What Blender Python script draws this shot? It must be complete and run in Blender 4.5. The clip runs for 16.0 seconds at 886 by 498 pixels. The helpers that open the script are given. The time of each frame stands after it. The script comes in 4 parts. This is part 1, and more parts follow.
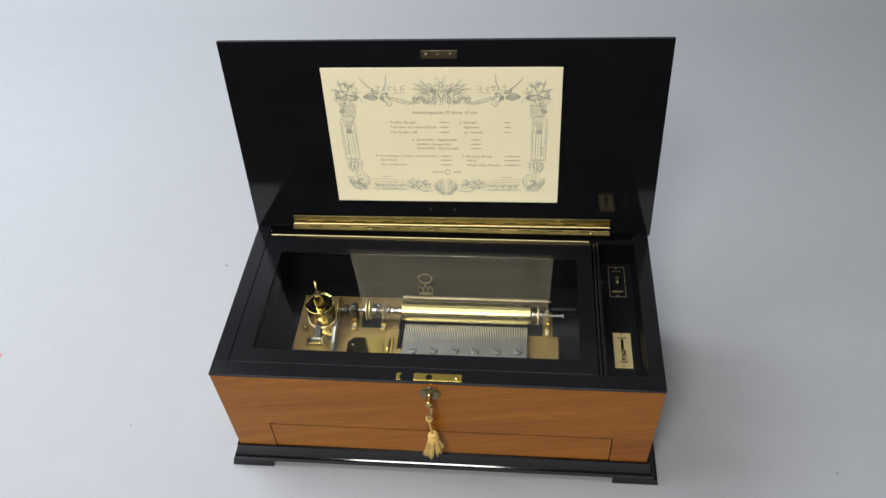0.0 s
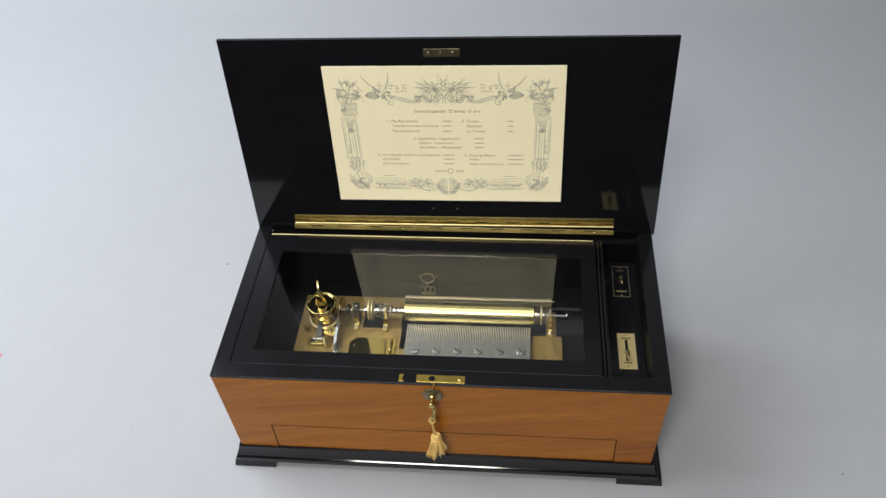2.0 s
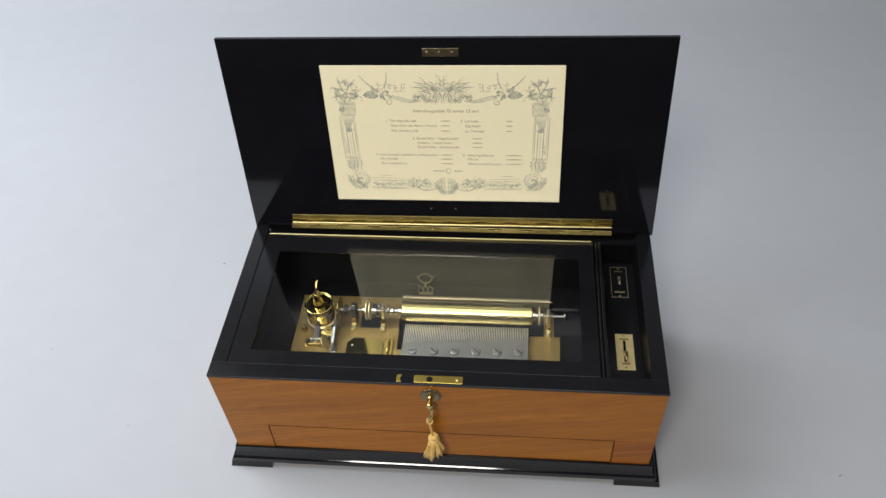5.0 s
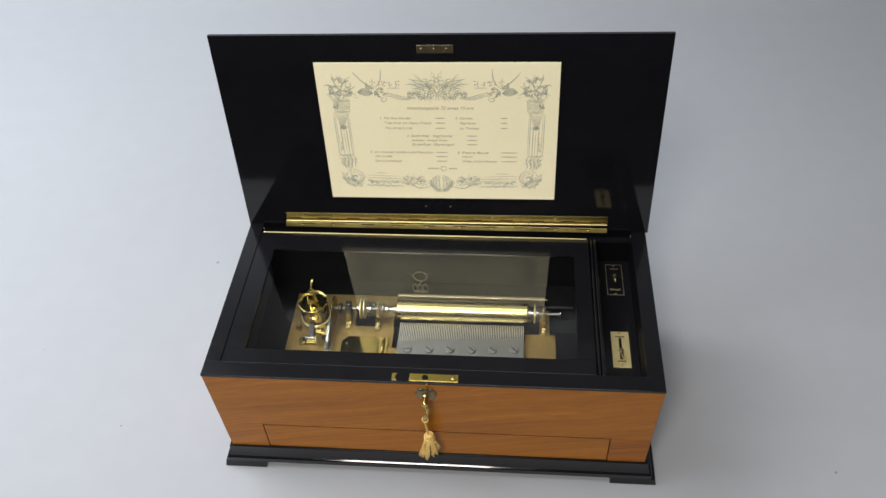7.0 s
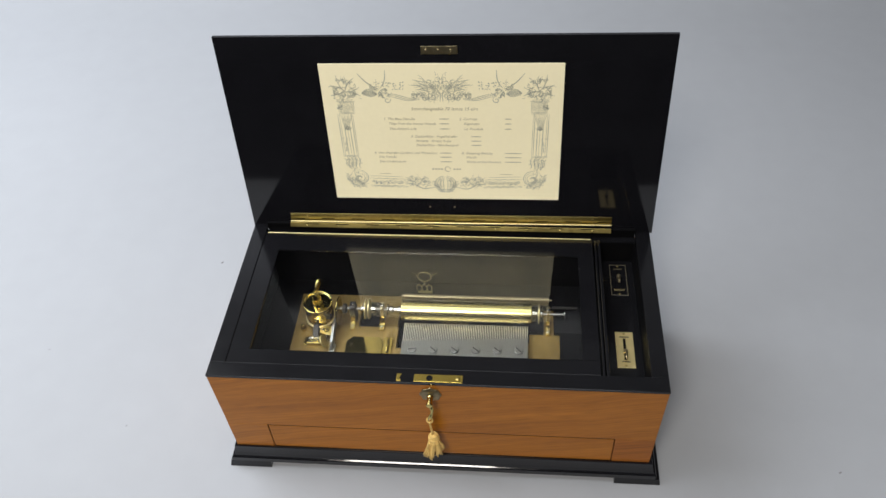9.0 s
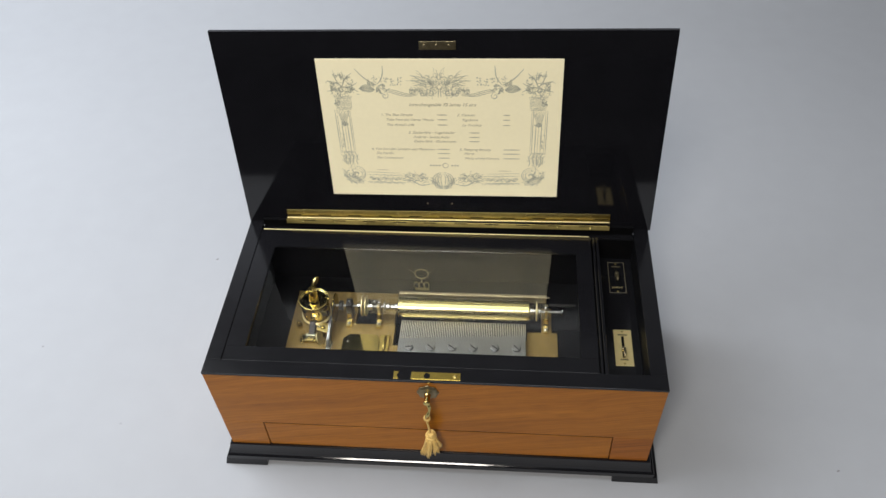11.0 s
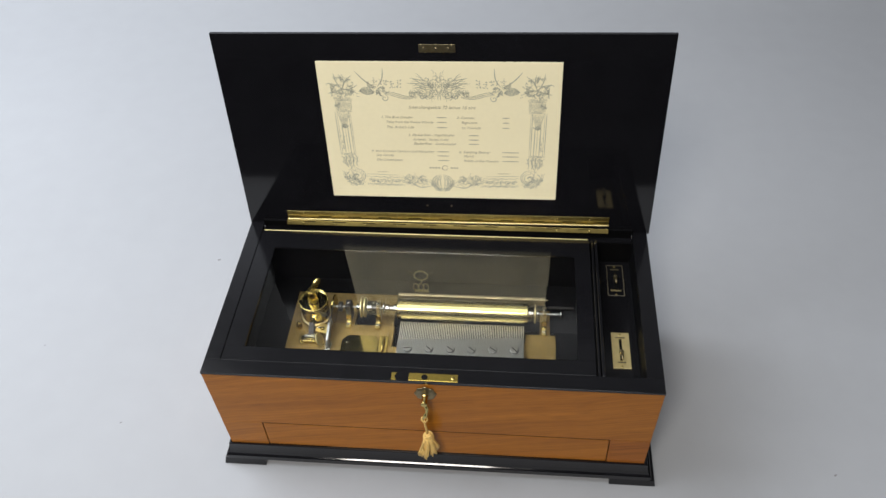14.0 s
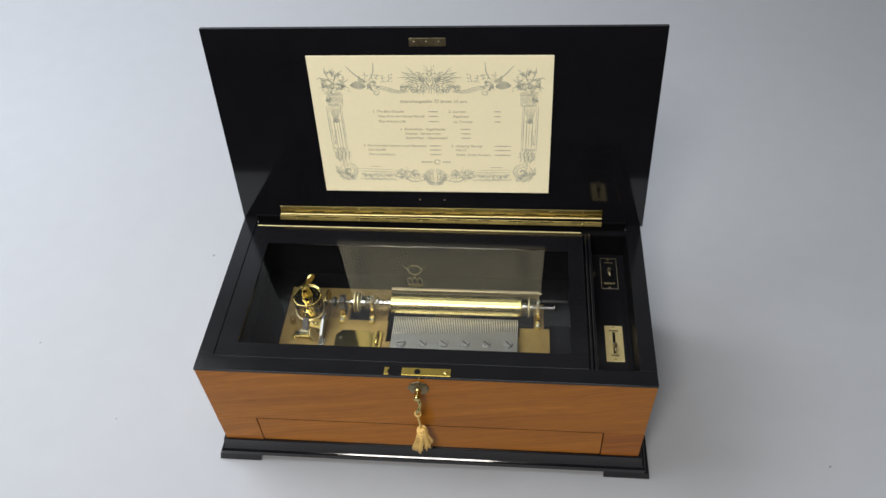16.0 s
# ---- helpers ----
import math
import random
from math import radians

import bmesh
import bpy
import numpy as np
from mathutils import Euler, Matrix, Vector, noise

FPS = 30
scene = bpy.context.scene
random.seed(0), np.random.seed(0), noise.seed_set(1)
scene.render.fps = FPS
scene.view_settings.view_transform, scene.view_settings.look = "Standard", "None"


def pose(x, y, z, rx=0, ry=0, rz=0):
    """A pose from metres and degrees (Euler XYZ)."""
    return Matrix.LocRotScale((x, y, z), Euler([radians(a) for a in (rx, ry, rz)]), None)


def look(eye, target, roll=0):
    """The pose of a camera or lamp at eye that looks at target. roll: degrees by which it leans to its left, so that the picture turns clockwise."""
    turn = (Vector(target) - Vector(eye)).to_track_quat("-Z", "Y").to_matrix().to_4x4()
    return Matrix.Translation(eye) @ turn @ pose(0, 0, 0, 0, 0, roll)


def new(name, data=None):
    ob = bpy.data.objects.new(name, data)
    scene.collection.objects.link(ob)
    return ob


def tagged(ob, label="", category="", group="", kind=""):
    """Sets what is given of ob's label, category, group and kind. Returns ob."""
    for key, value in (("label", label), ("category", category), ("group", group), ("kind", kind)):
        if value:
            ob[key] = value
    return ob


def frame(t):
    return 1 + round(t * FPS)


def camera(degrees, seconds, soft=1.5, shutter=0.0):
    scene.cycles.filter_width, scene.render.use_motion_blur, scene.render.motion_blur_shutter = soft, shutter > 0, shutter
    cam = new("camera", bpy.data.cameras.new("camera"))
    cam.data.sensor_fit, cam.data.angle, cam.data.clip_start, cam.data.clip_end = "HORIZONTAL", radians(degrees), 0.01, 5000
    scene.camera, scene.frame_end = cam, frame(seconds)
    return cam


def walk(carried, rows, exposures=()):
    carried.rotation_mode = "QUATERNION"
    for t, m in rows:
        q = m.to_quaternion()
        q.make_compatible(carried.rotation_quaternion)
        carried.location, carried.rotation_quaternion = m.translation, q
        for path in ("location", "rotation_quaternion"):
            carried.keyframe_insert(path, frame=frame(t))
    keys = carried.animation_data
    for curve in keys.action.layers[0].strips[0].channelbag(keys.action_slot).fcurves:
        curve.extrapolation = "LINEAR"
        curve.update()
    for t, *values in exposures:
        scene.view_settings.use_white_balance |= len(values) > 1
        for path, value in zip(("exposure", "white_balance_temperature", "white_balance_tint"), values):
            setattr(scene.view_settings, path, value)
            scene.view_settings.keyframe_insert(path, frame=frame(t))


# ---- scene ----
cam = camera(56.13, 16.0)
PATH = [
    (0, (0.08554, -0.48478, 0.84600), (-0.05500, 0.56518, -0.21599), -4.027),
    (0.5, (0.08564, -0.48363, 0.84487), (-0.05436, 0.56574, -0.21778), -3.979),
    (1, (0.08389, -0.48187, 0.84549), (-0.05146, 0.56667, -0.21858), -3.931),
    (1.5, (0.08593, -0.47924, 0.84536), (-0.05566, 0.56787, -0.21930), -4.107),
    (2, (0.08196, -0.47462, 0.84585), (-0.05857, 0.56663, -0.22468), -4.156),
    (2.5, (0.08054, -0.47580, 0.84386), (-0.06091, 0.56519, -0.22681), -4.150),
    (3, (0.08197, -0.47786, 0.84351), (-0.06066, 0.56590, -0.22430), -4.119),
    (3.5, (0.08083, -0.47815, 0.84364), (-0.05876, 0.56669, -0.22352), -3.947),
    (4, (0.08165, -0.47437, 0.84542), (-0.05843, 0.56743, -0.22464), -3.970),
    (6.5, (0.07693, -0.47198, 0.84144), (-0.04498, 0.56997, -0.23069), -3.327),
    (7, (0.07864, -0.47128, 0.84069), (-0.04465, 0.57013, -0.23181), -3.462),
    (7.5, (0.07644, -0.47065, 0.84115), (-0.04561, 0.56998, -0.23226), -3.394),
    (8, (0.07815, -0.47441, 0.84048), (-0.04945, 0.56664, -0.23187), -3.457),
    (8.5, (0.07633, -0.47383, 0.84211), (-0.04872, 0.56804, -0.22975), -3.399),
    (9, (0.07718, -0.47018, 0.84346), (-0.05116, 0.56826, -0.23132), -3.720),
    (11.5, (0.07283, -0.46546, 0.83847), (-0.04417, 0.57053, -0.23997), -3.132),
    (12, (0.07496, -0.46383, 0.83898), (-0.04583, 0.57179, -0.23939), -3.327),
    (12.5, (0.07681, -0.46466, 0.84160), (-0.04265, 0.56945, -0.23838), -3.462),
    (13, (0.07895, -0.46789, 0.84145), (-0.04565, 0.56982, -0.23448), -3.515),
    (13.5, (0.08162, -0.46527, 0.84329), (-0.04716, 0.56842, -0.23601), -3.562),
    (14, (0.08037, -0.46907, 0.84133), (-0.04719, 0.56900, -0.23392), -3.198),
    (14.5, (0.08408, -0.46369, 0.84015), (-0.04361, 0.56781, -0.24138), -3.491),
    (15, (0.08709, -0.45776, 0.84027), (-0.04714, 0.56591, -0.24789), -3.854),
    (15.5, (0.08608, -0.46202, 0.84012), (-0.04427, 0.56605, -0.24435), -3.918),
    (16, (0.08991, -0.46663, 0.84092), (-0.04045, 0.56226, -0.24277), -3.782),
]
walk(cam, [(t, look(eye, target, roll)) for t, eye, target, roll in PATH])

# ---- world and light ----
world = bpy.data.worlds.new("world")
scene.world = world
world.use_nodes = True
world.node_tree.nodes["Background"].inputs[0].default_value = (0.55, 0.6, 0.7, 1)
world.node_tree.nodes["Background"].inputs[1].default_value = 0.25


def area_lamp(name, eye, target, sx, sy, watts, colour):
    lamp = bpy.data.lights.new(name, "AREA")
    lamp.shape, lamp.size, lamp.size_y, lamp.energy, lamp.color = "RECTANGLE", sx, sy, watts, colour
    ob = new(name, lamp)
    ob.matrix_world = look(eye, target)
    return ob


area_lamp("ceiling_lamp", (-0.25, -1.25, 1.85), (-0.16, 0.0, 0.15), 0.54, 0.46, 35, (1.0, 0.95, 0.87))
# unseen source, added to make the paper brighter at the left than the right
area_lamp("added_left_lamp", (-1.36, 0.42, 1.58), (-1.22, 0.58, 0.0), 1.4, 1.4, 60, (0.91, 0.95, 1.0))
area_lamp("ceiling_panel", (-0.25, -0.15, 2.45), (-0.25, -0.14, 0.0), 1.6, 1.0, 17, (0.95, 0.97, 1.0))
scene.view_settings.exposure = 0.0

# ---- materials ----


def material(name, colour, rough=0.5, metal=0.0, coat=0.0, vary=0.0, scale=40.0, bump=0.0, bump_scale=200.0, stretch=(1, 1, 1), specular=0.5, rough_vary=0.0):
    m = bpy.data.materials.new(name)
    m.use_nodes = True
    n, l = m.node_tree.nodes, m.node_tree.links
    b = n["Principled BSDF"]
    b.inputs["Base Color"].default_value = (*colour, 1)
    b.inputs["Roughness"].default_value = rough
    b.inputs["Metallic"].default_value = metal
    b.inputs["Coat Weight"].default_value = coat
    b.inputs["Coat Roughness"].default_value = 0.06
    b.inputs["Specular IOR Level"].default_value = specular
    co = n.new("ShaderNodeTexCoord")
    mp = n.new("ShaderNodeMapping")
    mp.inputs["Scale"].default_value = stretch
    l.new(co.outputs["Object"], mp.inputs["Vector"])
    if vary or rough_vary:
        a, c = n.new("ShaderNodeTexNoise"), n.new("ShaderNodeTexNoise")
        a.inputs["Scale"].default_value, c.inputs["Scale"].default_value = scale, scale * 9
        a.inputs["Detail"].default_value = 5
        add = n.new("ShaderNodeMath")
        add.operation = "ADD"
        for k, t in enumerate((a, c)):
            l.new(mp.outputs[0], t.inputs["Vector"])
            l.new(t.outputs["Fac"], add.inputs[k])
        if vary:
            rng = n.new("ShaderNodeMapRange")
            rng.inputs["From Min"].default_value, rng.inputs["From Max"].default_value = 0.6, 1.4
            rng.inputs["To Min"].default_value, rng.inputs["To Max"].default_value = 1 - vary, 1 + vary
            l.new(add.outputs[0], rng.inputs["Value"])
            mul = n.new("ShaderNodeVectorMath")
            mul.operation = "SCALE"
            mul.inputs[0].default_value = colour
            l.new(rng.outputs[0], mul.inputs["Scale"])
            l.new(mul.outputs[0], b.inputs["Base Color"])
        if rough_vary:
            rr = n.new("ShaderNodeMapRange")
            rr.inputs["From Min"].default_value, rr.inputs["From Max"].default_value = 0.6, 1.4
            rr.inputs["To Min"].default_value, rr.inputs["To Max"].default_value = max(0.01, rough - rough_vary), rough + rough_vary
            l.new(add.outputs[0], rr.inputs["Value"])
            l.new(rr.outputs[0], b.inputs["Roughness"])
    if bump:
        t, bp = n.new("ShaderNodeTexNoise"), n.new("ShaderNodeBump")
        t.inputs["Scale"].default_value, t.inputs["Detail"].default_value = bump_scale, 4
        bp.inputs["Strength"].default_value, bp.inputs["Distance"].default_value = bump, 0.001
        l.new(mp.outputs[0], t.inputs["Vector"])
        l.new(t.outputs["Fac"], bp.inputs["Height"])
        l.new(bp.outputs[0], b.inputs["Normal"])
    return m


def wood_material(name, tone=(1.0, 1.0, 1.0), shift=0.0):
    """Reddish walnut veneer: long streaks rising slightly, fine pores, satin varnish."""
    m = bpy.data.materials.new(name)
    m.use_nodes = True
    n, l = m.node_tree.nodes, m.node_tree.links
    b = n["Principled BSDF"]
    b.inputs["Roughness"].default_value = 0.32
    b.inputs["Coat Weight"].default_value = 0.0
    b.inputs["Specular IOR Level"].default_value = 0.25
    b.inputs["Coat Roughness"].default_value = 0.15
    co = n.new("ShaderNodeTexCoord")
    mp = n.new("ShaderNodeMapping")
    mp.inputs["Rotation"].default_value = (0, radians(11), 0)
    mp.inputs["Location"].default_value = (shift, shift, shift)
    l.new(co.outputs["Object"], mp.inputs["Vector"])
    warp = n.new("ShaderNodeTexNoise")
    warp.inputs["Scale"].default_value, warp.inputs["Detail"].default_value = 7, 2
    l.new(mp.outputs[0], warp.inputs["Vector"])
    off = n.new("ShaderNodeVectorMath")
    off.operation = "MULTIPLY_ADD"
    off.inputs[1].default_value = (0.0, 0.0, 0.022)
    l.new(warp.outputs["Color"], off.inputs[0])
    l.new(mp.outputs[0], off.inputs[2])

    def streak(stretch, scale, detail):
        q = n.new("ShaderNodeVectorMath")
        q.operation = "MULTIPLY"
        q.inputs[1].default_value = stretch
        l.new(off.outputs[0], q.inputs[0])
        t = n.new("ShaderNodeTexNoise")
        t.inputs["Scale"].default_value, t.inputs["Detail"].default_value = scale, detail
        l.new(q.outputs[0], t.inputs["Vector"])
        return t.outputs["Fac"]
    broad, mid, fine = streak((0.8, 0.8, 16), 5, 3), streak((0.7, 0.7, 46), 8, 4), streak((3, 3, 120), 14, 3)
    ramp = n.new("ShaderNodeValToRGB")
    e = ramp.color_ramp.elements
    e[0].position, e[0].color = 0.26, (0.215 * tone[0], 0.073 * tone[1], 0.0075 * tone[2], 1)
    e[1].position, e[1].color = 0.72, (0.480 * tone[0], 0.180 * tone[1], 0.0180 * tone[2], 1)
    e.new(0.52).color = (0.375 * tone[0], 0.134 * tone[1], 0.0120 * tone[2], 1)
    mix = n.new("ShaderNodeMath")
    mix.operation = "MULTIPLY_ADD"
    mix.inputs[1].default_value = 0.52
    l.new(mid, mix.inputs[0])
    half = n.new("ShaderNodeMath")
    half.operation = "MULTIPLY"
    half.inputs[1].default_value = 0.52
    l.new(broad, half.inputs[0])
    l.new(half.outputs[0], mix.inputs[2])
    l.new(mix.outputs[0], ramp.inputs[0])
    pore = n.new("ShaderNodeMapRange")
    pore.inputs["From Min"].default_value, pore.inputs["From Max"].default_value = 0.36, 0.52
    pore.inputs["To Min"].default_value, pore.inputs["To Max"].default_value = 0.74, 1.0
    l.new(fine, pore.inputs["Value"])
    mul = n.new("ShaderNodeVectorMath")
    mul.operation = "SCALE"
    l.new(ramp.outputs[0], mul.inputs[0])
    l.new(pore.outputs[0], mul.inputs["Scale"])
    l.new(mul.outputs[0], b.inputs["Base Color"])
    bp = n.new("ShaderNodeBump")
    bp.inputs["Strength"].default_value, bp.inputs["Distance"].default_value = 0.12, 0.0005
    l.new(fine, bp.inputs["Height"])
    l.new(bp.outputs[0], b.inputs["Normal"])
    return m


def glass_material(name):
    m = bpy.data.materials.new(name)
    m.use_nodes = True
    b = m.node_tree.nodes["Principled BSDF"]
    b.inputs["Base Color"].default_value = (0.97, 0.985, 0.975, 1)
    b.inputs["Roughness"].default_value = 0.0
    b.inputs["Transmission Weight"].default_value = 1.0
    b.inputs["IOR"].default_value = 1.5
    return m


M_SHEET = material("backdrop_paper", (0.30, 0.310, 0.330), 0.75, vary=0.025, scale=3, bump=0.05, bump_scale=600, specular=0.3)
M_WALL = material("room_paint", (0.10, 0.10, 0.105), 0.8, vary=0.06, scale=3)
M_CARPET = material("dark_carpet", (0.03, 0.03, 0.032), 0.9, vary=0.2, scale=8)
M_CEIL = material("ceiling_paint", (0.6, 0.6, 0.6), 0.85, vary=0.04, scale=3)
M_BLACK = material("black_lacquer", (0.0055, 0.0055, 0.007), 0.07, vary=0.25, scale=30, bump=0.012, bump_scale=60, rough_vary=0.03)
M_SATIN = material("satin_black_lacquer", (0.005, 0.005, 0.006), 0.13, vary=0.2, scale=40, bump=0.008, bump_scale=120, rough_vary=0.03, specular=0.44)
M_LINING = material("matt_black_paint", (0.0035, 0.0035, 0.004), 0.45, vary=0.2, scale=50, specular=0.05)
M_WOOD = wood_material("walnut_veneer")
M_WOOD_RED = wood_material("red_walnut_veneer", (0.86, 0.78, 0.9), 0.4)
M_GLASS = glass_material("clear_glass")
M_BRASS = material("polished_brass", (0.58, 0.455, 0.165), 0.16, 1.0, vary=0.12, scale=120, rough_vary=0.06)
M_HINGE = material("hinge_brass", (0.47, 0.37, 0.13), 0.34, 1.0, vary=0.20, scale=22, rough_vary=0.08)
M_MIRROR = material("mirror_brass", (0.50, 0.41, 0.165), 0.06, 1.0, vary=0.05, scale=80)
M_BED = material("brushed_bed_brass", (0.195, 0.135, 0.050), 0.54, 1.0, vary=0.36, scale=110, bump=0.35, bump_scale=1600, rough_vary=0.10)
M_CYL = material("pinned_cylinder_brass", (0.58, 0.49, 0.20), 0.19, 1.0, vary=0.05, scale=300, bump=0.05, bump_scale=1800)
M_AGED = material("aged_brass", (0.30, 0.25, 0.15), 0.38, 1.0, vary=0.3, scale=250, bump=0.3, bump_scale=900)
M_STEEL = material("comb_steel", (0.225, 0.225, 0.22), 0.36, 1.0, vary=0.08, scale=200, bump=0.1, bump_scale=1500, stretch=(0.3, 1, 1))
M_TOOTH = material("tooth_steel", (0.40, 0.39, 0.36), 0.42, 1.0, vary=0.10, scale=200)
M_BRIGHT = material("bright_steel", (0.52, 0.52, 0.50), 0.18, 1.0, vary=0.06, scale=200)
M_DARK = material("blued_steel", (0.028, 0.026, 0.024), 0.45, 0.6, vary=0.2, scale=200)
M_LOCK = material("lock_brass", (0.86, 0.64, 0.15), 0.22, 1.0, vary=0.15, scale=150, stretch=(0.2, 1, 1))
M_KEY = material("worn_key_brass", (0.46, 0.40, 0.27), 0.42, 1.0, vary=0.25, scale=250, bump=0.2, bump_scale=900)
M_PLATE = material("satin_brass", (0.78, 0.66, 0.35), 0.38, 1.0, vary=0.06, scale=200)
# lever brass, pale because the front plate's bright reflection is put into its colour
M_LEVER = material("pale_lever_brass", (0.84, 0.69, 0.33), 0.36, 0.8, vary=0.08, scale=150)
M_KNUCKLE = material("knuckle_brass", (0.58, 0.49, 0.25), 0.40, 1.0, vary=0.15, scale=150)
M_SLOT = material("slot_black", (0.003, 0.003, 0.003), 0.6, specular=0.1)
M_CARD = material("cream_card", (0.86, 0.785, 0.54), 0.62, vary=0.02, scale=25, bump=0.04, bump_scale=900)
M_INK = material("grey_ink", (0.36, 0.37, 0.30), 0.7, vary=0.15, scale=300)
M_TEXT = material("brown_grey_ink", (0.36, 0.33, 0.23), 0.7)
M_BARS = material("pale_ink", (0.44, 0.41, 0.30), 0.7)
M_FAINT = material("faint_ink", (0.50, 0.46, 0.33), 0.7)
M_CORD = material("golden_silk", (0.70, 0.47, 0.150), 0.55, vary=0.2, scale=500, bump=0.3, bump_scale=2500)
M_GILT = material("gilt_transfer", (0.40, 0.34, 0.15), 0.35, 1.0)
M_SPECK = material("grey_lint", (0.22, 0.21, 0.22), 0.9)
M_RED = material("red_print", (0.55, 0.10, 0.10), 0.7)

# ---- mesh helpers ----


def link(name, bm, mat, parent=None, label=""):
    me = bpy.data.meshes.new(name)
    bm.normal_update()
    bm.to_mesh(me)
    bm.free()
    me.materials.append(mat)
    ob = new(name, me)
    if parent:
        ob.parent = parent
    if label:
        tagged(ob, label)
    return ob


def part(name, bm, mat, parent, label=""):
    """One mesh object under a thing or under a part."""
    return link(name, bm, mat, parent, label)


def box(x0, x1, y0, y1, z0, z1, bevel=0.0, seg=2, bm=None):
    bm = bm or bmesh.new()
    made = bmesh.ops.create_cube(bm, size=1.0, matrix=Matrix.Translation(((x0 + x1) / 2, (y0 + y1) / 2, (z0 + z1) / 2)) @ Matrix.Diagonal((x1 - x0, y1 - y0, z1 - z0, 1)))
    if bevel:
        edges = {e for v in made["verts"] for e in v.link_edges}
        bmesh.ops.bevel(bm, geom=list(edges), offset=bevel, segments=seg, affect="EDGES", profile=0.5)
    return bm


def lathe(profile, m=None, seg=32, bm=None, wave=None):
    """A turned body from (radius, height) pairs, about z, moved by m."""
    bm = bm or bmesh.new()
    m = m or Matrix()
    rings = []
    held = [profile[0]]
    for (ra, za), (rb, zb) in zip(profile, profile[1:]):
        d = math.hypot(rb - ra, zb - za)
        if d > 0.0016:
            held += [(ra + (rb - ra) * q, za + (zb - za) * q) for q in (0.0003 / d, 1 - 0.0003 / d)]
        held.append((rb, zb))
    for r, z in held:
        ring = []
        for k in range(seg):
            a = 2 * math.pi * k / seg
            q = r * (wave(a) if wave else 1)
            ring.append(bm.verts.new(m @ Vector((q * math.cos(a), q * math.sin(a), z))))
        rings.append(ring)
    for a, b in zip(rings, rings[1:]):
        for k in range(seg):
            f = bm.faces.new((a[k], a[(k + 1) % seg], b[(k + 1) % seg], b[k]))
            f.smooth = True
    bm.faces.new(rings[0][::-1])
    bm.faces.new(rings[-1])
    return bm


def rod(a, b, r, seg=16, bm=None, chamfer=0.0):
    """A round bar from a to b."""
    a, b = Vector(a), Vector(b)
    d = (b - a).length
    m = Matrix.Translation(a) @ (b - a).to_track_quat("Z", "Y").to_matrix().to_4x4()
    c = chamfer or r * 0.12
    return lathe([(r - c, 0), (r, c), (r, d - c), (r - c, d)], m, seg, bm)


def tube(points, r, seg=8, bm=None):
    """A round cord along points, with closed ends. r may be a list."""
    bm = bm or bmesh.new()
    points = [Vector(p) for p in points]
    rings = []
    for k, p in enumerate(points):
        d = (points[min(k + 1, len(points) - 1)] - points[max(k - 1, 0)]).normalized()
        q = d.to_track_quat("Z", "Y")
        rad = r[k] if isinstance(r, (list, tuple)) else r
        rings.append([bm.verts.new(p + q @ Vector((rad * math.cos(2 * math.pi * j / seg), rad * math.sin(2 * math.pi * j / seg), 0))) for j in range(seg)])
    for a, b in zip(rings, rings[1:]):
        for j in range(seg):
            f = bm.faces.new((a[j], a[(j + 1) % seg], b[(j + 1) % seg], b[j]))
            f.smooth = True
    bm.faces.new(rings[0][::-1])
    bm.faces.new(rings[-1])
    return bm


def prism(outline, z0, z1, bevel=0.0, m=None):
    """A plate with the outline (x, y) from z0 to z1."""
    bm = bmesh.new()
    low = [bm.verts.new((x, y, z0)) for x, y in outline]
    face = bm.faces.new(low)
    out = bmesh.ops.extrude_face_region(bm, geom=[face])
    top = [v for v in out["geom"] if isinstance(v, bmesh.types.BMVert)]
    for v in top:
        v.co.z = z1
    bmesh.ops.recalc_face_normals(bm, faces=bm.faces)
    if bevel:
        edges = [e for e in bm.edges if all(abs(v.co.z - z1) < 1e-7 for v in e.verts)]
        bmesh.ops.bevel(bm, geom=edges, offset=bevel, segments=2, affect="EDGES", profile=0.5)
    if m:
        bmesh.ops.transform(bm, matrix=m, verts=bm.verts)
    return bm


def moulding(profile, x0, x1, y0, y1, wide=1.4):
    """A mitred moulding round a rectangle: profile of (outward, z)."""
    bm = bmesh.new()
    rings = []
    for o, z in profile:
        rings.append([bm.verts.new(c) for c in ((x0 - o * wide, y0 - o, z), (x1 + o * wide, y0 - o, z), (x1 + o * wide, y1 + o, z), (x0 - o * wide, y1 + o, z))])
    for a, b in zip(rings, rings[1:]):
        for k in range(4):
            bm.faces.new((a[k], a[(k + 1) % 4], b[(k + 1) % 4], b[k]))
    bm.faces.new(rings[0][::-1])
    bm.faces.new(rings[-1])
    return bm


def thing(name, label, category, m=None):
    ob = new(name)
    if m:
        ob.matrix_world = m
    return tagged(ob, label, category)


# ---- the room and the paper sweep ----

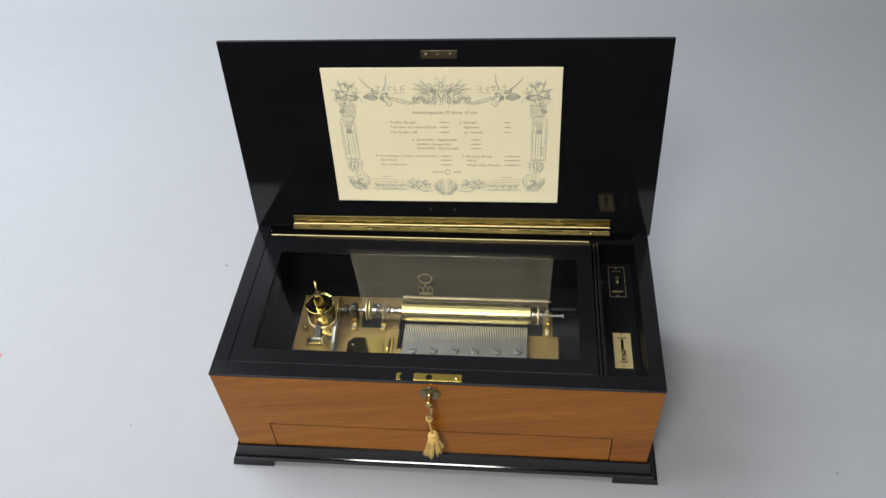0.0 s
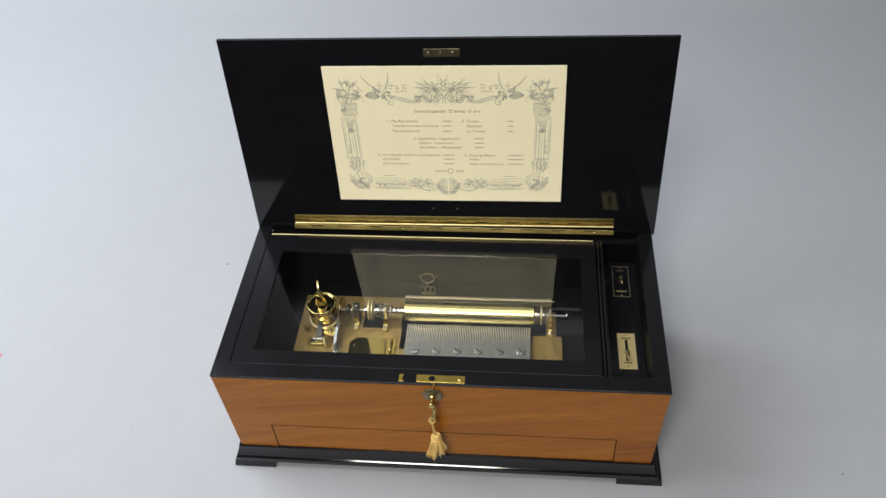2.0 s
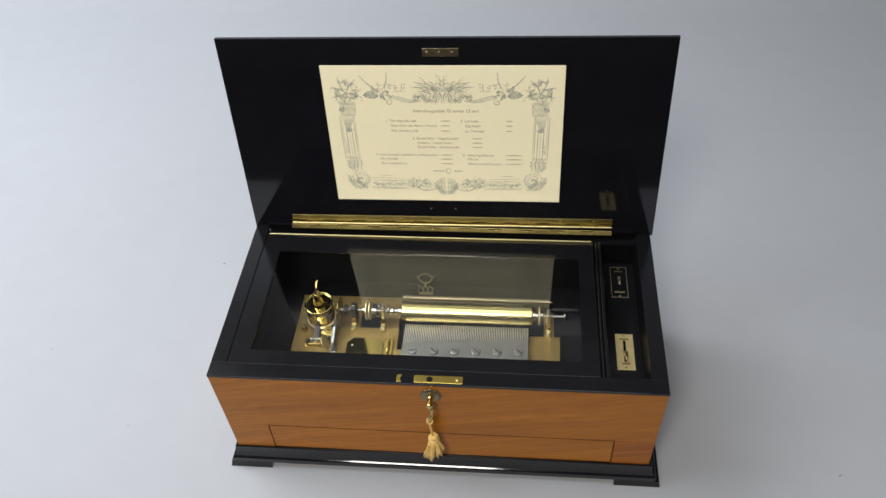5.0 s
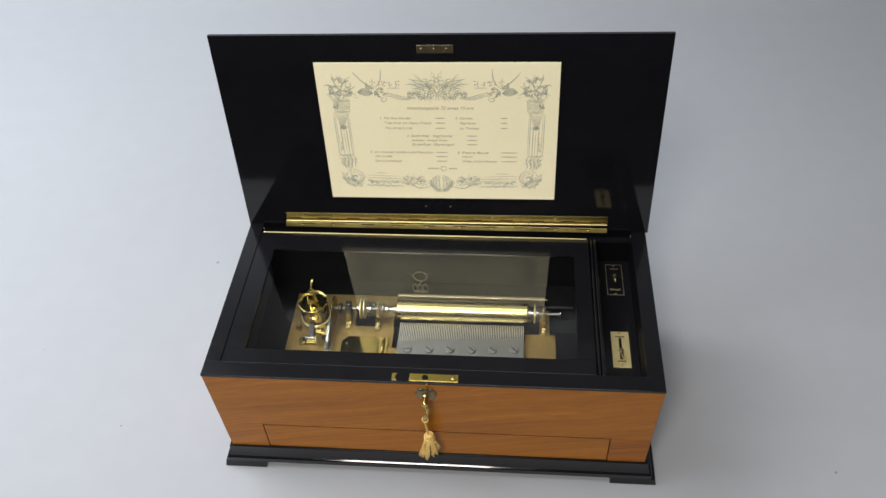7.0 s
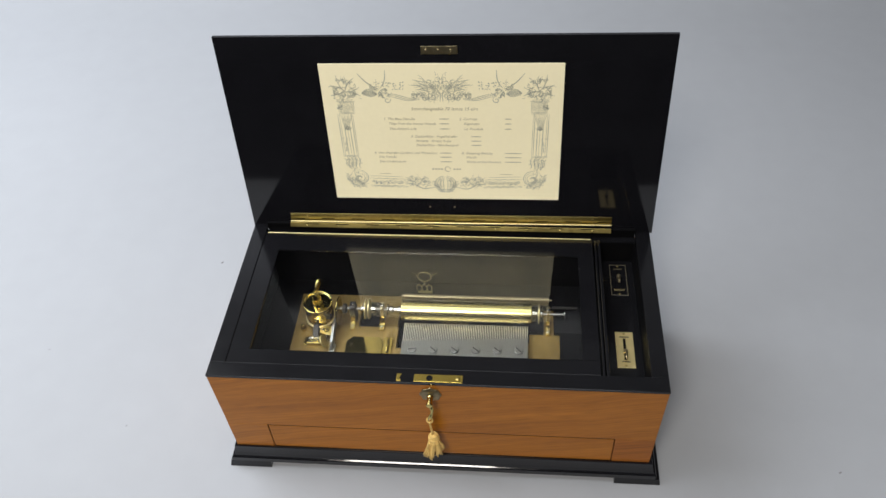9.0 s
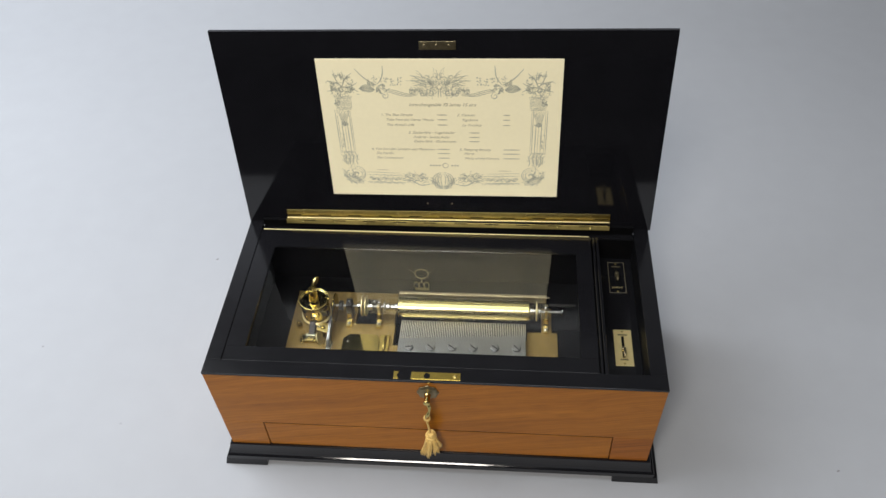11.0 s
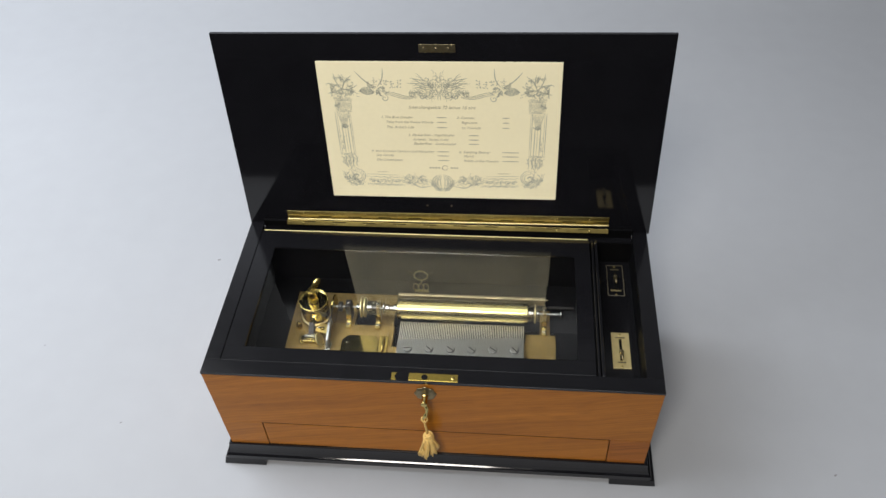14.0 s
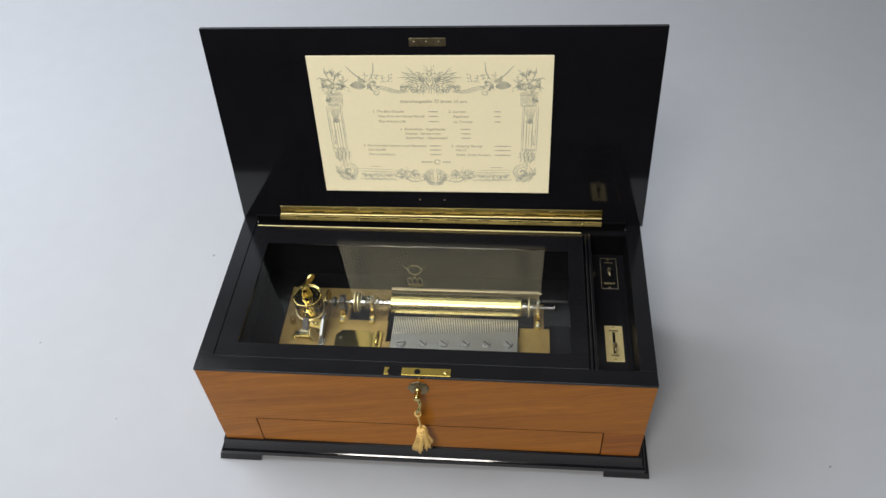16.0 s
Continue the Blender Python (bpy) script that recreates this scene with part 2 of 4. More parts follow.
def build_room():
    bm = bmesh.new()
    prof = [(-0.2160, -0.004), (-0.2150, 0.0)] + [(y, 0.0) for y in np.linspace(-0.15, 0.98, 8)]
    for k in range(1, 13):
        a = k / 12 * math.pi / 2
        prof.append((0.98 + 0.4 * math.sin(a), 0.4 - 0.4 * math.cos(a)))
    prof.append((1.38, 1.4))
    prof.append((1.38, 2.42))
    xs = np.linspace(-2.2, 2.2, 12)
    grid = [[bm.verts.new((x, y, z)) for x in xs] for y, z in prof]
    for a, b in zip(grid, grid[1:]):
        for k in range(len(xs) - 1):
            f = bm.faces.new((a[k], a[k + 1], b[k + 1], b[k]))
            f.smooth = True
    sheet = link("backdrop", bm, M_SHEET)
    sol = sheet.modifiers.new("thickness", "SOLIDIFY")
    sol.thickness, sol.offset = 0.003, -1
    tagged(sheet, "pale grey paper sweep curving up behind the box", "backdrop", kind="structure")
    desk = link("table_top", box(-2.2, 2.2, -0.212, 1.36, -0.045, -0.0045, 0.003), M_WALL)
    tagged(desk, "dark table top under the paper sweep", "table", kind="structure")
    X, Y0, Y1, Z0, Z1, T = 2.9, -3.0, 2.2, -0.76, 2.5, 0.1
    for name, b, mat in (
        ("floor", (-X, X, Y0, Y1, Z0 - T, Z0), M_CARPET),
        ("ceiling", (-X, X, Y0, Y1, Z1, Z1 + T), M_CEIL),
        ("wall_north", (-X, X, Y1, Y1 + T, Z0, Z1), M_WALL),
        ("wall_south", (-X, X, Y0 - T, Y0, Z0, Z1), M_WALL),
        ("wall_west", (-X - T, -X, Y0, Y1, Z0, Z1), M_WALL),
        ("wall_east", (X, X + T, Y0, Y1, Z0, Z1), M_WALL),
    ):
        tagged(link(name, box(*b), mat), "plain " + name.split("_")[0] + " of a dim studio room", name.split("_")[0], kind="structure")


build_room()

# ---- the music box case ----
HW, D, H = 0.230, 0.2188, 0.166
IX0, IX1, IY0, IY1 = -0.2145, 0.214, 0.0168, 0.206
PX0, PX1 = 0.1672, 0.174
FLOOR = 0.082
LID = pose(0.0003, 0.2197, 0.1695, -7.0) @ pose(0, 0, 0, 0, -0.46)


def build_case():
    case = thing("music_box", "walnut veneered music box with open black lacquered lid", "music box")
    zt = H - 0.0032
    g = 0.0010
    dx0, dx1, dz0, dz1 = -0.1830, 0.1855, 0.0352, 0.0770

    def tapered(bm):
        """The outer walls lean in a little towards the plinth."""
        for v in bm.verts:
            if abs(v.co.x) > 0.225:
                v.co.x -= math.copysign(0.0036 * (zt - v.co.z) / 0.13, v.co.x)
        return bm

    part("front_panel", tapered(box(-HW, HW, 0, 0.014, dz1 + g, zt, 0.0006)), M_WOOD, case, "warm walnut veneer with slanting grain")
    for x0, x1, veneer in ((-HW, dx0 - g, M_WOOD), (dx1 + g, HW, M_WOOD_RED)):
        part("front_block", tapered(box(x0, x1, 0, 0.014, 0.028, dz1 + g * 0.95, 0.0002)), veneer, case)
    part("front_sill", box(dx0, dx1, 0.0004, 0.014, 0.026, dz0 - g, 0.0004), M_WOOD_RED, case)
    drawer = part("drawer", box(dx0, dx1, 0.0002, 0.012, dz0, dz1 - g * 0.5, 0.0005), M_WOOD, case, "walnut drawer front, closed flush")
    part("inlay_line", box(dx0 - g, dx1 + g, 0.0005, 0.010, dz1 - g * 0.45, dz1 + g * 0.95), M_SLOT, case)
    part("drawer_box", box(dx0 + 0.01, dx1 - 0.01, 0.0125, 0.19, dz0 + 0.002, dz1 - 0.004), M_SATIN, drawer)
    for x0, x1 in ((-HW, -HW + 0.014), (HW - 0.014, HW)):
        part("side_panel", tapered(box(x0, x1, 0.0143, D, 0.028, zt, 0.0006)), M_WOOD, case)
    part("back_panel", box(-HW + 0.0143, HW - 0.0143, D - 0.010, D, 0.028, 0.1578), M_WOOD, case)
    # black rim on top of the walls
    b = 0.0004
    part("front_rail", box(-HW - 0.0003, HW + 0.0003, -0.0003, IY0, zt, H, b), M_SATIN, case, "black lacquered rim")
    part("side_rail", box(-HW - 0.0003, IX0, IY0 + 0.0002, D + 0.0003, zt, H, 0.0003), M_SATIN, case)
    part("side_rail", box(IX1, HW + 0.0003, IY0 + 0.0002, D + 0.0003, zt, H, 0.0003), M_SATIN, case)
    part("back_rail", box(IX0 + 0.0002, IX1 - 0.0002, IY1 + 0.002, 0.2151, 0.158, 0.1602), M_SATIN, case)
    part("back_ridge", box(IX0 + 0.0002, IX1 - 0.0002, 0.2153, D + 0.0003, 0.158, H + 0.0010), M_LINING, case)
    # added blocks, unseen against the black, that keep the rod's reflection off the lid
    for x0, x1 in ((IX0 + 0.0002, -0.1862), (0.1870, IX1 - 0.0002)):
        part("reflection_blocker", box(x0, x1, 0.2153, D + 0.0003, H + 0.0011, 0.1712), M_LINING, case)
    # black lining
    part("lining", box(IX0 - 0.0012, IX0, IY0, 0.2150, FLOOR + 0.0001, zt), M_LINING, case)
    part("lining", box(IX1, IX1 + 0.0012, IY0, 0.2150, FLOOR + 0.0001, zt), M_LINING, case)
    part("lining", box(IX0, IX1, 0.0143, IY0, FLOOR + 0.0001, zt), M_LINING, case)
    part("lining", box(IX0, IX1, IY1 + 0.0003, IY1 + 0.0018, FLOOR + 0.0001, 0.1601), M_LINING, case)
    part("inner_floor", box(IX0 - 0.001, IX1 + 0.001, IY0 - 0.002, IY1 + 0.0018, FLOOR - 0.004, FLOOR), M_LINING, case, "black inner floor board")
    # the small compartment for the levers
    part("partition", box(PX0, PX0 + 0.0026, IY0, IY1, FLOOR, H - 0.0022, 0.0006), M_SATIN, case)
    part("partition", box(PX0 + 0.0036, PX1, IY0, IY1, FLOOR, H - 0.0008, 0.0006), M_SATIN, case)
    part("compartment_floor", box(PX1, IX1, IY0, IY1, 0.126, 0.130), M_SATIN, case)
    # plinth and feet
    prof = [(-0.004, 0.0348), (0.0020, 0.0348), (0.0023, 0.0343), (0.0025, 0.0310), (0.0029, 0.0270), (0.0034, 0.0235), (0.0042, 0.0205), (0.0047, 0.0192), (0.0060, 0.01838), (0.0068, 0.0170), (0.0068, 0.0135), (0.0062, 0.0125), (0.0062, 0.0095), (-0.004, 0.0095)]
    bm = moulding(prof[::-1], -HW + 0.0034, HW - 0.0026, 0, D, 1.3)
    part("plinth", bm, M_BLACK, case, "black lacquered base moulding")
    for sx in (-1, 1):
        for y0, y1 in ((-0.0078, 0.040), (D - 0.04, D + 0.0078)):
            xa, xb = sorted((sx * 0.1920, 0.2422 if sx > 0 else -0.2402))
            foot = box(xa, xb, y0, y1, 0.0, 0.0093, 0.0007)
            for v in foot.verts:
                if v.co.z > 0.006:
                    v.co.y += 0.0016 if v.co.y < D / 2 else -0.0016
                    v.co.x -= sx * 0.0016 if abs(v.co.x) > 0.21 else 0
            part("foot", foot, M_BLACK, case)
    # lock plate and catch on the rim
    lock = part("lock_plate", box(-0.019, 0.0295, 0.0018, 0.0104, H - 0.001, H + 0.0005, 0.0002), M_LOCK, case, "brass lock plate with a keyhole")
    part("keyhole", lathe([(0.0032, 0), (0.0032, 0.0003)], pose(-0.0035, 0.006, H + 0.0004)), M_SLOT, lock)
    part("screw", lathe([(0.0022, 0), (0.0020, 0.0005), (0.0008, 0.0007)], pose(0.0245, 0.006, H + 0.0005)), M_HINGE, lock)
    part("catch", prism([(-0.0365, 0.002), (-0.0318, 0.002), (-0.0335, 0.006), (-0.0315, 0.0102), (-0.0365, 0.0102)], H - 0.001, H + 0.0005), M_LOCK, case, "small brass catch")
    # key plate on the front
    esc = part("escutcheon", lathe([(0.0105, 0.0), (0.0105, 0.0012), (0.0085, 0.0024), (0.0046, 0.0027), (0.0040, 0.0038), (0.0030, 0.0040)], pose(-0.0030, -0.0001, 0.1480, 90), 48, wave=lambda a: 1 + 0.06 * math.cos(8 * a)), M_AGED, case, "scalloped aged brass escutcheon")
    # lid
    bm = bmesh.new()
    rings = []
    for y, inset in ((0.0, 0.0), (0.0040, 0.0), (0.0048, 0.0006), (0.0135, 0.0085)):
        rings.append([bm.verts.new(c) for c in ((-0.2318 + inset, y, -0.0070 + inset), (0.2328 - inset, y, -0.0070 + inset), (0.2328 - inset, y, 0.2352 - inset), (-0.2318 + inset, y, 0.2347 - inset))])
    for a, b in zip(rings, rings[1:]):
        for k in range(4):
            bm.faces.new((a[k], a[(k + 1) % 4], b[(k + 1) % 4], b[k]))
    bm.faces.new(rings[0][::-1])
    bm.faces.new(rings[-1])
    bmesh.ops.recalc_face_normals(bm, faces=bm.faces)
    lid = part("lid", bm, M_BLACK, case, "black lacquered lid standing open")
    lid.matrix_local = LID
    strike = part("strike_plate", box(-0.0194, 0.0174, -0.0006, 0.0005, 0.2153, 0.2240, 0.0002), M_AGED, lid, "tarnished brass strike plate")
    for x in (-0.0145, -0.002, 0.0105):
        part("screw", lathe([(0.0017, 0), (0.0014, 0.0005), (0.0005, 0.0007)], pose(x, -0.0006, 0.2196, 90)), M_AGED, lid)
    for x in (-0.020, 0.008):
        part("pin_hole", lathe([(0.0009, 0), (0.0009, 0.0002)], pose(x, -0.0001, 0.0265, 90)), M_AGED, lid)
    # long hinge
    hinge = part("lid_hinge", box(-0.1855, 0.1863, -0.0008, 0.0, 0.0050, 0.0148, 0.0002), M_HINGE, case, "long brass piano hinge")
    hinge.matrix_local = LID
    inv = LID.inverted()
    slope = inv @ pose(0, 0.2152, 0.1736, -30)
    low = box(-0.1855, 0.1863, -0.0009, 0.0, -0.0052, 0.0, 0.0002)
    bmesh.ops.transform(low, matrix=slope, verts=low.verts)
    part("lower_leaf", low, M_HINGE, hinge)
    n = 21
    step = (0.1863 + 0.1855) / n
    for k in range(n):
        x = -0.1855 + k * step
        part("knuckle", rod((x + 0.0002, -0.0036, 0.0056), (x + step - 0.0002, -0.0036, 0.0056), 0.0011, 12), M_KNUCKLE, hinge)
        slot = box(x + 0.0012, x + step - 0.0012, -0.00095, -0.00075, 0.0074, 0.0084)
        if k % 2:
            slot = box(x + 0.0012, x + step - 0.0012, -0.0011, -0.0008, -0.0016, -0.0007)
            bmesh.ops.transform(slot, matrix=slope, verts=slot.verts)
        part("gap", slot, M_SLOT, hinge)
    for k in range(10):
        x = -0.1660 + k * 0.0368
        part("screw", lathe([(0.0015, 0), (0.0013, 0.0004), (0.0004, 0.0005)], pose(x, -0.0008, 0.0110, 90), 12), M_HINGE, hinge)
        part("screw", lathe([(0.0015, 0), (0.0013, 0.0004), (0.0004, 0.0005)], slope @ pose(x, -0.0009, -0.0034, 90), 12), M_HINGE, hinge)
    # inner glazed lid
    fx0, fx1, fy0, fy1 = IX0 + 0.0004, PX0 - 0.0022, IY0 + 0.0008, IY1 - 0.0018
    px0, px1, py0, py1 = -0.1935, 0.1480, 0.0355, 0.1785
    zt = H - 0.0010
    zb = zt - 0.0075
    frame_ = part("glazed_lid", box(fx0, fx1, fy0, py0, zb, zt, 0.00025, 2), M_SATIN, case, "black framed inner glass lid")
    part("frame_rail", box(fx0, fx1, py1, fy1, zt - 0.0032, zt), M_SATIN, frame_)
    part("frame_stile", box(fx0, px0, py0 + 0.0001, py1 - 0.0001, zt - 0.0045, zt), M_SATIN, frame_)
    part("frame_stile", box(px1, fx1, py0 + 0.0001, py1 - 0.0001, zt - 0.0045, zt), M_SATIN, frame_)
    glass = box(px0 - 0.0015, px1 + 0.0015, py0 - py1 - 0.0015, 0.0015, -0.0020, 0.0)
    bmesh.ops.transform(glass, matrix=pose(0, py1, zt - 0.0004, 1.2), verts=glass.verts)
    pane = part("pane", glass, M_GLASS, frame_, "clear glass pane")
    pane.visible_shadow = False
    n = 13
    step = (0.1635 + 0.2125) / n
    for k in range(n):
        x = -0.2125 + k * step
        part("rod_knuckle", rod((x + 0.0001, 0.2060, H - 0.0013), (x + step - 0.0001, 0.2060, H - 0.0013), 0.00075, 12), M_KNUCKLE, frame_, "thin brass rod hinge" if k == 0 else "")
    # lever plates
    for name, y, lab in (("start_lever", 0.0765, "bright brass lever plate"), ("repeat_lever", 0.1755, "brass lever plate coloured black for the dark lid it mirrors, with a brass edge and lettering")):
        dark = name == "repeat_lever"
        # both plates are polished brass: black and pale colours stand in for their reflections
        p = part(name, box(0.187, 0.2058, y - 0.0235, y + 0.0235, 0.130, 0.1312, 0.0002), M_SATIN if dark else M_LEVER, case, lab)
        if dark:
            for b in ((0.1871, 0.1876, y - 0.0232, y + 0.0232), (0.2050, 0.2056, y - 0.0232, y + 0.0232), (0.1877, 0.2049, y - 0.0232, y - 0.0226), (0.1877, 0.2049, y + 0.0226, y + 0.0232)):
                part("border", box(*b, 0.1311, 0.1314), M_KEY, p)
        part("slot", box(0.1948, 0.1976, y - 0.0135, y + 0.0145, 0.1311, 0.1314), M_SLOT, p)
        ly = y - 0.004 if name == "start_lever" else y + 0.003
        bm = lathe([(0.0022, 0), (0.0024, 0.004), (0.0014, 0.0052)], pose(0.1962, ly, 0.1312), 14)
        tube([(0.1962, ly, 0.1345), (0.1968, ly - 0.004, 0.1375), (0.1958, ly - 0.009, 0.139), (0.1960, ly - 0.013, 0.1385)], [0.0010, 0.0012, 0.0014, 0.0010], 8, bm)
        part("lever", bm, M_AGED, p)
        for yy in (y - 0.0210, y + 0.0210):
            part("screw", lathe([(0.0012, 0), (0.0010, 0.0004), (0.0004, 0.0005)], pose(0.1962, yy, 0.1312), 12), M_HINGE, p)
        for yy, w in ((y + 0.0165, 0.0048), ) + (((y - 0.0160, 0.0040),) if name == "start_lever" else ()):
            part("lettering_bar", box(0.1963 - w, 0.1963 + w, yy - 0.0009, yy + 0.0009, 0.1311, 0.13135), M_AGED, p)
        if name == "repeat_lever":
            part("lettering", lettering("REPEAT", 0.0036, pose(0.1963, y - 0.0165, 0.13135)), M_LEVER, p)
    return case


def lettering(text, size, m, align="CENTER", shear=0.0, bm=None):
    """Flat raised letters in the built-in font."""
    cu = bpy.data.curves.new("letters", "FONT")
    cu.body, cu.size, cu.align_x, cu.shear, cu.extrude = text, size, align, shear, 0.00005
    cu.resolution_u = 3
    ob = bpy.data.objects.new("letters", cu)
    me = ob.to_mesh()
    bm = bm or bmesh.new()
    old = set(bm.verts)
    bm.from_mesh(me)
    ob.to_mesh_clear()
    bpy.data.objects.remove(ob)
    bpy.data.curves.remove(cu)
    bmesh.ops.transform(bm, matrix=m, verts=[v for v in bm.verts if v not in old])
    return bm


case = build_case()

# ---- the tune card on the lid ----
CARD_W, CARD_Z0, CARD_Z1 = 0.1258, 0.0383, 0.2055


def ribbon(bm, pts, w, lift=0.0):
    """A printed stroke on the card: a thin tapering band along (x, z) points, in the card's plane."""
    n = len(pts)
    left, right = [], []
    for k, (x, z) in enumerate(pts):
        xa, za = pts[max(k - 1, 0)]
        xb, zb = pts[min(k + 1, n - 1)]
        d = math.hypot(xb - xa, zb - za) or 1
        ww = w * (0.35 + 0.65 * math.sin(math.pi * (k + 0.5) / n)) / 2
        nx, nz = -(zb - za) / d * ww, (xb - xa) / d * ww
        left.append(bm.verts.new((x + nx, -0.0010 - lift, z + nz)))
        right.append(bm.verts.new((x - nx, -0.0010 - lift, z - nz)))
    for k in range(n - 1):
        bm.faces.new((left[k], right[k], right[k + 1], left[k + 1]))


def scroll(cx, cz, r, turns, a0, sign=1, n=22):
    pts = []
    for k in range(n):
        s = k / (n - 1)
        a = a0 + sign * 2 * math.pi * turns * s
        q = r * (1 - 0.85 * s)
        pts.append((cx + q * math.cos(a), cz + q * math.sin(a)))
    return pts


def wavy(x0, z0, x1, z1, amp, waves, n=24, ph=0.0):
    d = math.hypot(x1 - x0, z1 - z0)
    nx, nz = -(z1 - z0) / d, (x1 - x0) / d
    return [(x0 + (x1 - x0) * s + nx * amp * math.sin(2 * math.pi * waves * s + ph), z0 + (z1 - z0) * s + nz * amp * math.sin(2 * math.pi * waves * s + ph)) for s in [k / (n - 1) for k in range(n)]]


def leaves(bm, rnd, cx, cz, sx, sz, count, size, w):
    """A cluster of small curled leaf strokes."""
    for _ in range(count):
        a, q = rnd.uniform(0, 6.28), math.sqrt(rnd.random())
        x, z = cx + sx * q * math.cos(a), cz + sz * q * math.sin(a)
        kind = rnd.random()
        s = size * rnd.uniform(0.6, 1.3)
        if kind < 0.45:
            ribbon(bm, scroll(x, z, s, rnd.uniform(0.5, 1.1), rnd.uniform(0, 6.28), rnd.choice((-1, 1)), 10), w * rnd.uniform(0.7, 1.4))
        else:
            b = rnd.uniform(0, 6.28)
            ribbon(bm, [(x + s * 1.6 * t * math.cos(b + t), z + s * 1.6 * t * math.sin(b + t)) for t in (0, 0.33, 0.66, 1)], w * rnd.uniform(0.8, 1.8))


def mirrored(draw):
    """Both halves of a symmetric ornament, the second mirrored in x."""
    out = []
    for sign in (-1, 1):
        bm = bmesh.new()
        draw(bm, random.Random(11))
        if sign > 0:
            bmesh.ops.scale(bm, vec=(-1, 1, 1), verts=bm.verts)
            bmesh.ops.reverse_faces(bm, faces=bm.faces)
        out.append(bm)
    return out


def build_card():
    card = thing("tune_card", "cream printed tune card with an engraved ornamental border", "card", LID)
    part("paper", box(-CARD_W - 0.0009, CARD_W - 0.0009, -0.0009, -0.0001, CARD_Z0, CARD_Z1, 0.0002), M_CARD, card)
    W = 0.00040

    def hatch(bm, x0, x1, z0, z1, count, w, lean=0.0, rnd=None):
        """Fine engraved lines, nearly upright, filling a patch."""
        for k in range(count):
            x = x0 + (x1 - x0) * (k + 0.5) / count
            j = rnd.uniform(-0.12, 0.12) * (z1 - z0) if rnd else 0
            ribbon(bm, [(x, z0 - j), (x + lean * 0.5, (z0 + z1) / 2), (x + lean, z1 + j)], w)

    def corner_top(bm, rnd):
        for r in (0.0046, 0.0030):
            ribbon(bm, scroll(-0.1018, 0.1705, r, 1.1, 1.0, 1, 20), 0.0007)
        ribbon(bm, scroll(-0.0935, 0.1700, 0.0042, 1.3, 2.6, -1, 20), 0.0006)
        leaves(bm, rnd, -0.1015, 0.1760, 0.0135, 0.0105, 40, 0.0028, W)
        leaves(bm, rnd, -0.1000, 0.1660, 0.0140, 0.0035, 26, 0.0020, W)
        for x, z, bend in ((-0.1085, 0.1925, 0.002), (-0.1000, 0.1915, -0.002), (-0.0900, 0.1895, 0.002), (-0.1150, 0.1800, -0.002), (-0.1165, 0.1690, 0.001), (-0.0850, 0.1790, -0.002), (-0.0845, 0.1685, 0.001)):
            ribbon(bm, wavy(-0.1010, 0.1740, x, z, bend, 0.5, 12), 0.0008)
            leaves(bm, rnd, (x * 2 - 0.101) / 3, (z * 2 + 0.174) / 3, 0.0022, 0.0022, 5, 0.0020, 0.0006)

    def garland(bm, rnd):
        # a shaded leaf, two long twigs, a bud cluster and a ribbon running to the crest
        for f in np.linspace(-1, 1, 9):
            ribbon(bm, [(-0.0836 + 0.0166 * t, 0.1718 + 0.0042 * f * math.sin(math.pi * t) + 0.0008 * math.sin(5 * t)) for t in np.linspace(0, 1, 14)], 0.00055)
        for k in range(9):
            x = -0.0815 + 0.0015 * k
            ribbon(bm, [(x, 0.1690), (x + 0.0016, 0.1745)], 0.0004)
        ribbon(bm, wavy(-0.0665, 0.1772, -0.0866, 0.1939, 0.0014, 0.6, 16), 0.0010)
        ribbon(bm, wavy(-0.0640, 0.1772, -0.0559, 0.1977, -0.0020, 0.6, 16), 0.0010)
        leaves(bm, rnd, -0.0690, 0.1800, 0.0050, 0.0055, 20, 0.0022, W)
        leaves(bm, rnd, -0.0600, 0.1740, 0.0060, 0.0070, 24, 0.0026, 0.0006)
        for _ in range(34):
            x, z = rnd.uniform(-0.0620, -0.0390), rnd.uniform(0.1755, 0.1845)
            ribbon(bm, [(x, z), (x + 0.0007, z + 0.0009), (x + 0.0012, z + 0.0004)], 0.0009)
        for k in range(3):
            ribbon(bm, wavy(-0.0580, 0.1700 - 0.0016 * k, -0.0225, 0.1668 - 0.0013 * k, 0.0016, 0.9, 30, 0.5 + 0.3 * k), 0.00065)
        ribbon(bm, scroll(-0.0570, 0.1640, 0.0040, 1.2, 1.0, -1), 0.0008)
        ribbon(bm, scroll(-0.0290, 0.1680, 0.0028, 1.2, 0.2, 1), 0.0007)
        leaves(bm, rnd, -0.0255, 0.1690, 0.0060, 0.0040, 22, 0.0020, W)

    def crest(bm, rnd):
        # spread plumes over a swag of scrolls
        for k in range(7):
            z = 0.1915 - 0.0028 * k
            ribbon(bm, wavy(-0.0060, 0.1800 - 0.0006 * k, -0.0330 + 0.0030 * abs(k - 3), z, 0.0016 * (-1) ** k, 0.8, 18), 0.00060)
            ribbon(bm, wavy(-0.0130, 0.1810 - 0.0008 * k, -0.0300 + 0.0025 * abs(k - 3), z - 0.0014, 0.0008, 1.2, 14), 0.00045)
        leaves(bm, rnd, -0.0050, 0.1830, 0.0065, 0.0095, 40, 0.0026, W)
        leaves(bm, rnd, -0.0100, 0.1690, 0.0120, 0.0055, 40, 0.0026, W)
        ribbon(bm, scroll(-0.0090, 0.1680, 0.0052, 1.2, 2.0), 0.0008)
        ribbon(bm, scroll(-0.0175, 0.1665, 0.0036, 1.1, 0.4, -1), 0.0007)
